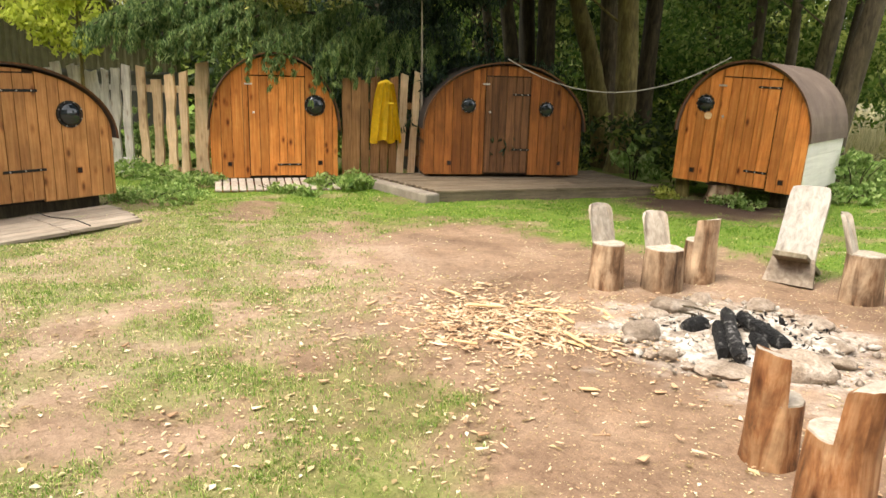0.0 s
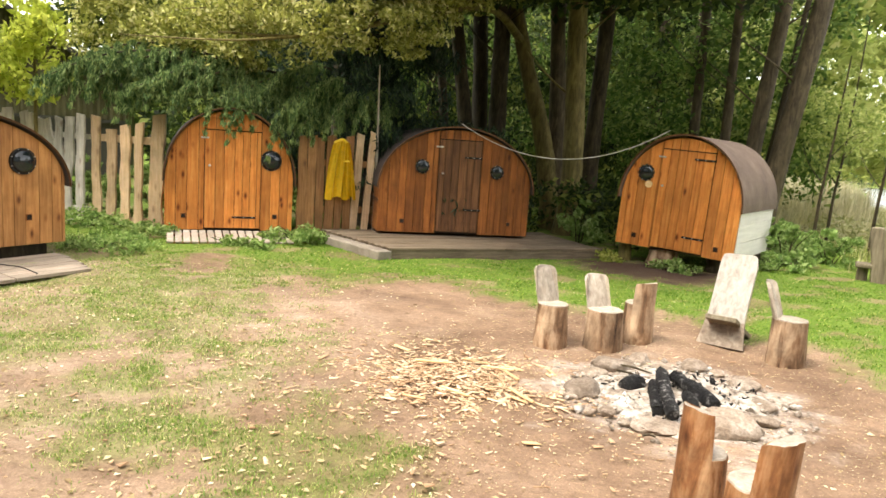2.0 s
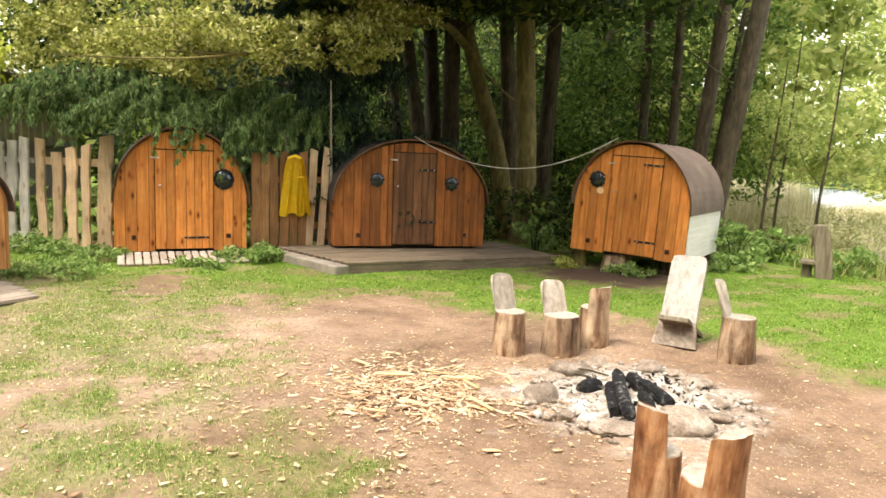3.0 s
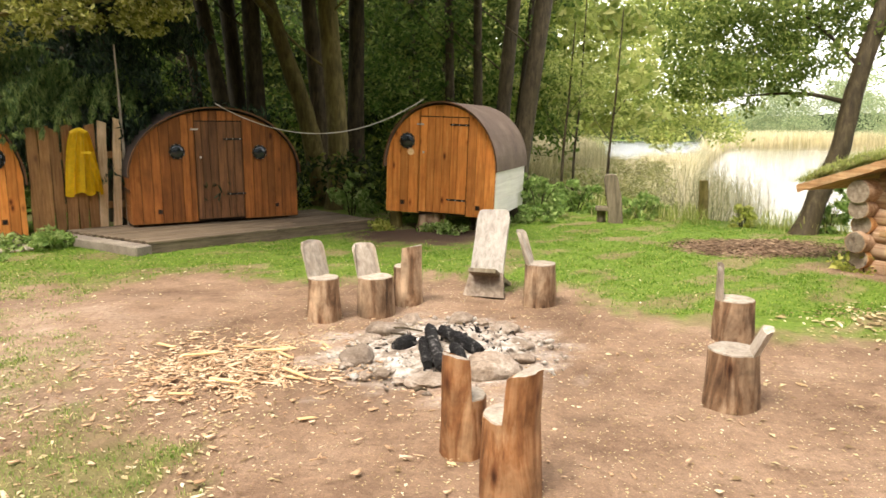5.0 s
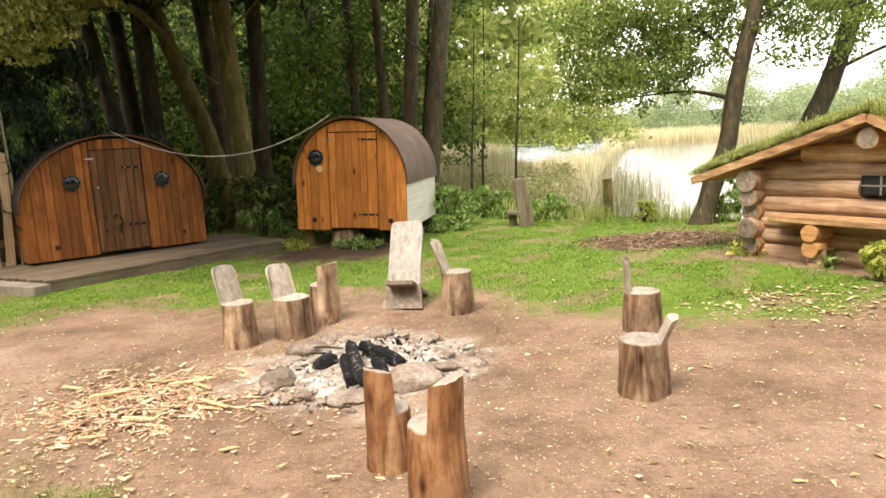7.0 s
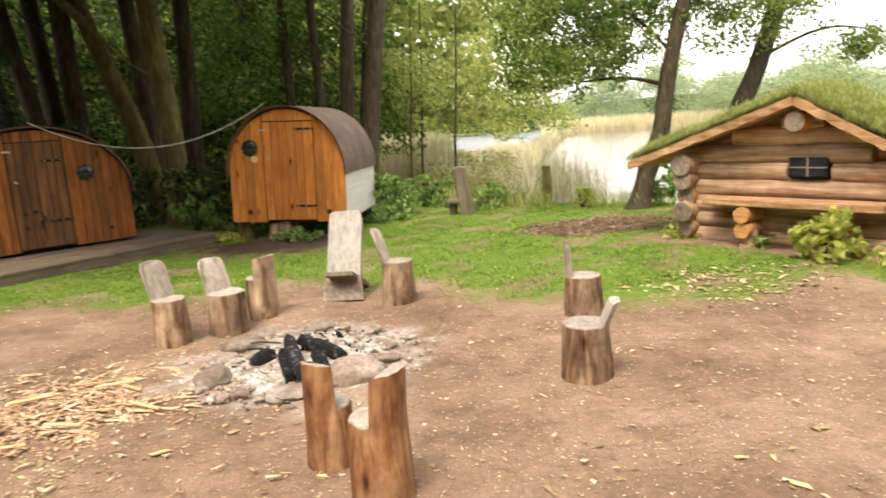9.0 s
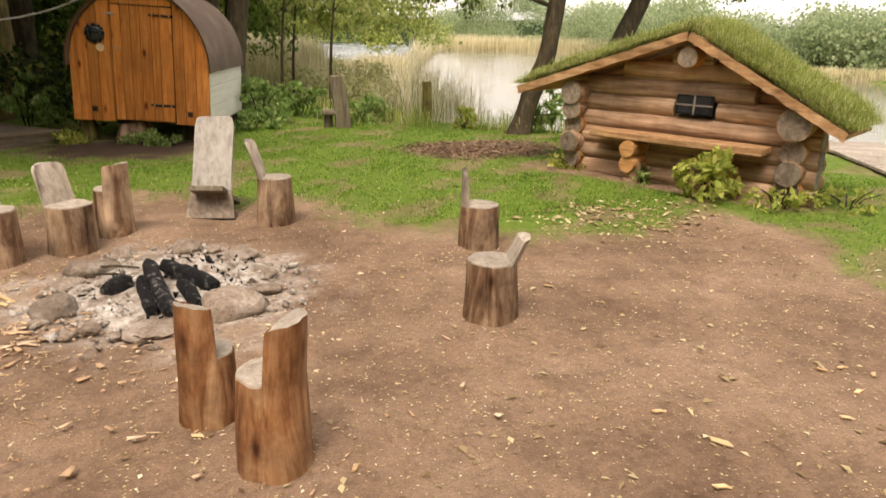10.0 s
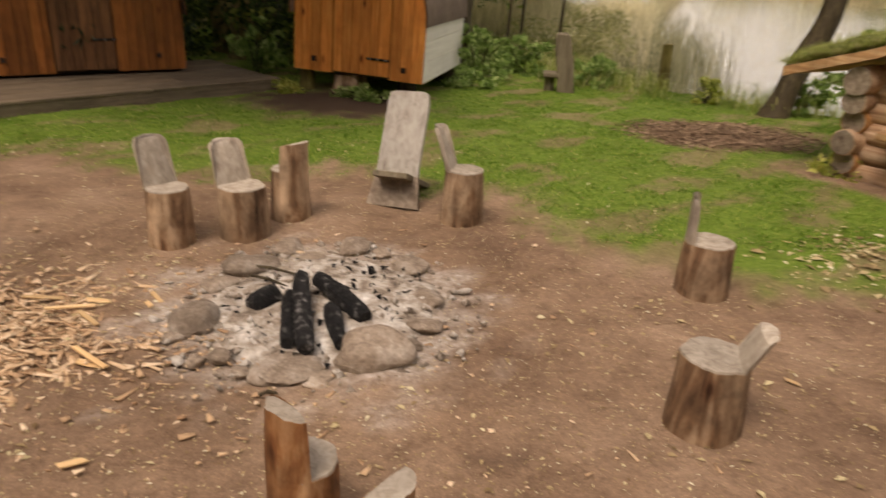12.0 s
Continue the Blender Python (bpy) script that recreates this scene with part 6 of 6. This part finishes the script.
v, f = scatter(11000, 3.0, 5.8, 9.5, 11.5, 0.05, 6, lambda x, y: ease(1.15, 0.7, np.hypot((x - 4.35) / 1.15, (y - 10.45) / 0.8)))
tagged(new("leaf_mulch", sheet("leaf_mulch", v, f, M_MULCH, 3)), "low heap of brown dead leaves on the lawn", "leaves", kind="stuff")
v, f = scatter(42000, -1.5, 5.5, 2.3, 8.0, 0.0125, 8, lambda x, y: ease(0.0, 0.4, inside(EARTH, x, y)))
tagged(new("grit", sheet("grit", v, f, M_LITTER, 3)), "tiny pale chips and grit on bare earth", "grit", kind="stuff")

# ---- reeds and far shore ----
gg = np.random.default_rng(41)
P = gg.random((150000, 2)) * (16, 26) + (2.5, 12.5)
s = lake(P[:, 0], P[:, 1])
ang = np.degrees(np.arctan2(P[:, 0] - 0.8, P[:, 1] - 1.0))
dens = ease(0.2, 0.9, s) * (0.02 * ease(17.0, 11.0, ang) + 0.42 * ease(22.5, 17.5, ang) * ease(8, 13, ang) * ease(7.5, 2.5, s) * (0.25 + 0.75 * ease(-0.3, 0.5, wave(P[:, 0], P[:, 1], 2.2, 51))))
P = P[gg.random(len(P)) < dens]
half = len(P) // 2
v, f = blades(P[:half], np.full(half, -1.1), 1.25, 0.015, 0.5, 7)
vb, fb = blades(P[half:], np.full(len(P) - half, -1.1), 0.95, 0.014, 2.4, 9)
v, f = np.concatenate([v, vb]), np.concatenate([f, fb + len(v)])
tagged(new("reeds", sheet("reeds", v, f, M_REED_GREEN, 3)), "pale green and straw reeds standing in the lake", "reeds", kind="stuff")
a = 14 + 80 * gg.random(40000) ** 1.8
d = shore(a) - 14 * gg.random(40000) * ease(32, 16, a) - 1.5 * gg.random(40000) + 0.5
P = np.column_stack([0.8 + d * np.sin(np.radians(a)), 1 + d * np.cos(np.radians(a))])
near_shore = np.hypot(P[:, 0] - 0.8, P[:, 1] - 1.0) < 52
P = P[~near_shore]
a = a[~near_shore]
v, f = blades(P[a < 32], np.full((a < 32).sum(), -1.1), 1.9, 0.08, 0.5, 8)
vb, fb = blades(P[a >= 32], np.full((a >= 32).sum(), -1.1), 0.8, 0.08, 0.5, 18)
v, f = np.concatenate([v, vb]), np.concatenate([f, fb + len(v)])
tagged(new("far_reeds", sheet("far_reeds", v, f, M_REED_PALE, 3)), "straw-coloured reed belt along the far shore", "reeds", kind="stuff")
g = random.Random(51)
groups = []
for k in range(620):
    ang = math.radians(g.uniform(18.5, 95))
    far = float(shore(math.degrees(ang)))
    turn = min(1, max(0, (120 - far) / 62))
    d = far + g.uniform(0.5, 16)
    top = (11 - 7.0 * turn) * (0.75 + 0.35 * math.sin(math.degrees(ang) * 0.9) * math.sin(math.degrees(ang) * 0.37 + 1))
    groups.append(((0.8 + d * math.sin(ang), 1 + d * math.cos(ang), -0.4 + top * g.random() ** 0.8), (2.6, 2.6, 1.5), 380))
leaves("far_woods", groups, 0.28, M_FAR, None, "green woods on the far lake shore, paled for haze", "woods", "stuff", seed=12, aspect=1.4)

groups = []
for k in range(150):
    a, d = math.radians(random.Random(k).uniform(6.5, 14.0)), random.Random(k + 500).uniform(15.5, 26)
    groups.append(((0.8 + d * math.sin(a), 1 + d * math.cos(a), random.Random(k + 900).uniform(-0.9, 0.45)), (0.5, 0.4, 0.25), 45))
leaves("reed_leaves", groups, 0.20, M_REED, None, "tangled pale reed leaves above the water", "reeds", "stuff", seed=44, aspect=6)
a, d = np.radians(2.5 + 13.5 * gg.random(30000)), 19 + 25 * gg.random(30000) ** 0.8
P = np.column_stack([0.8 + d * np.sin(a), 1 + d * np.cos(a)])
v, f = blades(P, np.where(lake(P[:, 0], P[:, 1]) > 0.3, -1.1, rise(P[:, 0], P[:, 1]) - 0.05), 1.15, 0.022, 0.8, 12)
tagged(new("reed_bed", sheet("reed_bed", v, f, M_REED_PALE, 3)), "straw-coloured reed bed in the shallow bay", "reeds", kind="stuff")
a = 12.5 + 8 * gg.random(9000)
d = shore(a) - 5 + 7 * gg.random(9000)
P = np.column_stack([0.8 + d * np.sin(np.radians(a)), 1 + d * np.cos(np.radians(a))])
v, f = blades(P, np.where(lake(P[:, 0], P[:, 1]) > 0.3, -1.1, rise(P[:, 0], P[:, 1]) - 0.05), 1.3, 0.045, 0.6, 13)
tagged(new("reed_bed", sheet("reed_bed", v, f, M_REED_PALE, 3)), "pale straw reeds on the point of the bay", "reeds", kind="stuff")
# tall grass and sedge along the bank
P = gg.random((26000, 2)) * (9, 4) + (1.6, 11.6)
s = lake(P[:, 0], P[:, 1])
P = P[(s > -0.5) & (s < 1.2) & (gg.random(len(P)) < 0.25 + 0.4 * ease(0, 0.7, wave(P[:, 0], P[:, 1], 0.6, 17))) & (np.abs(np.degrees(np.arctan2(P[:, 0] - 0.8, P[:, 1] - 1.0)) - 18.6) > 1.3)]
v, f = blades(P, rise(P[:, 0], P[:, 1]) - 0.02, 0.36, 0.011, 1.6, 10)
tagged(new("sedge", sheet("sedge", v, f, M_SOD, 3)), "arching tall grass along the lake bank", "grass", kind="stuff")

# unseen woods added behind the view to hold back sky light
g = random.Random(61)
groups = []
for k in range(420):
    a, d = math.radians(g.uniform(100, 285)), g.uniform(14, 19)
    groups.append(((d * math.sin(a), 4 + d * math.cos(a), g.uniform(0.3, 13)), (1.8, 1.8, 1.1), 110))
leaves("clearing_woods", groups, 0.6, M_LEAF_WOODS, None, "unseen green woods added to hold back sky light", "woods", "stuff", seed=62)

# woods all round in the distance
V, F = [], []
for k in range(181):
    a = math.radians(-175 + k * 2)
    for z in (-3.0, 13 + 2.5 * math.sin(k * 1.7) + 1.5 * math.sin(k * 0.43)):
        V.append((170 * math.sin(a), 170 * math.cos(a), z if math.degrees(a) < 3 or z < 0 or math.degrees(a) > 100 else 2.5 + 0.15 * z))
F = [(2 * k, 2 * k + 1, 2 * k + 3, 2 * k + 2) for k in range(180)]
M_BACK = rocky("distant woods", [(0.3, (0.02, 0.035, 0.015)), (0.6, (0.06, 0.085, 0.035)), (0.8, (0.12, 0.15, 0.07))], 0.12, 0.6, 0.95, 0.0, 0.0, 0)
tagged(new("backdrop", sheet("backdrop", np.array(V), np.array(F), M_BACK)), "dark belt of distant woods", "woods", kind="structure")

# ---- corrugated shed behind the fence ----
shed = thing("shed", "olive corrugated shed with a dark roof", "shed", facing((-19.5, 12.2), (-15.0, 16.6), 0))
bm = bmesh.new()
n = 150
half, eave, top = 3.15, 2.35, 4.4
va, vb = [], []
for k in range(n + 1):
    x = -half + 2 * half * k / n
    y = 0.035 * math.sin(k * math.pi / 2)
    zt = top - (top - eave) * abs(x) / half
    va.append(bm.verts.new((x, y, 1.62)))
    vb.append(bm.verts.new((x, y, zt)))
for k in range(n):
    bm.faces.new((va[k], va[k + 1], vb[k + 1], vb[k]))
part("gable_sheet", bm, M_SHED, shed, "olive corrugated gable sheet")
part("lower_wall", boxed(-half, half, 0.06, 0.16, -0.05, 1.60), M_SHED_ROOF, shed)
part("rail", boxed(-half, half, -0.06, 0.05, 1.52, 1.615), M_SHED_ROOF, shed)
for s in (-1, 1):
    part("roof", prism([(0, top + 0.02), (s * (half + 0.45), eave - 0.27), (s * (half + 0.45), eave - 0.17), (0, top + 0.14)], -0.5, 7), M_SHED_ROOF, shed)
    part("side_wall", boxed(*sorted((s * half, s * (half - 0.1))), 0.17, 6.8, -0.05, eave - 0.15), M_SHED, shed)

# ---- jetty behind the hut ----
jetty = thing("jetty", "grey timber jetty reaching into the lake", "jetty", pose(7.65, 6.2, 0.02, 0, 0, 63))
for k in range(22):
    part("board", boxed(k * 0.2, k * 0.2 + 0.185, -1.1, 0.0, 0, 0.04, 0.004), M_CUT, jetty)
for y in (-0.95, -0.1):
    part("bearer", boxed(0, 4.4, y - 0.05, y + 0.05, -0.12, -0.002), M_DECK, jetty)
    for x in (0.3, 2.2, 4.1):
        part("pile", tube([(x, y, -1.6), (x, y, -0.12)], [0.07, 0.07], 10), M_BARK, jetty)
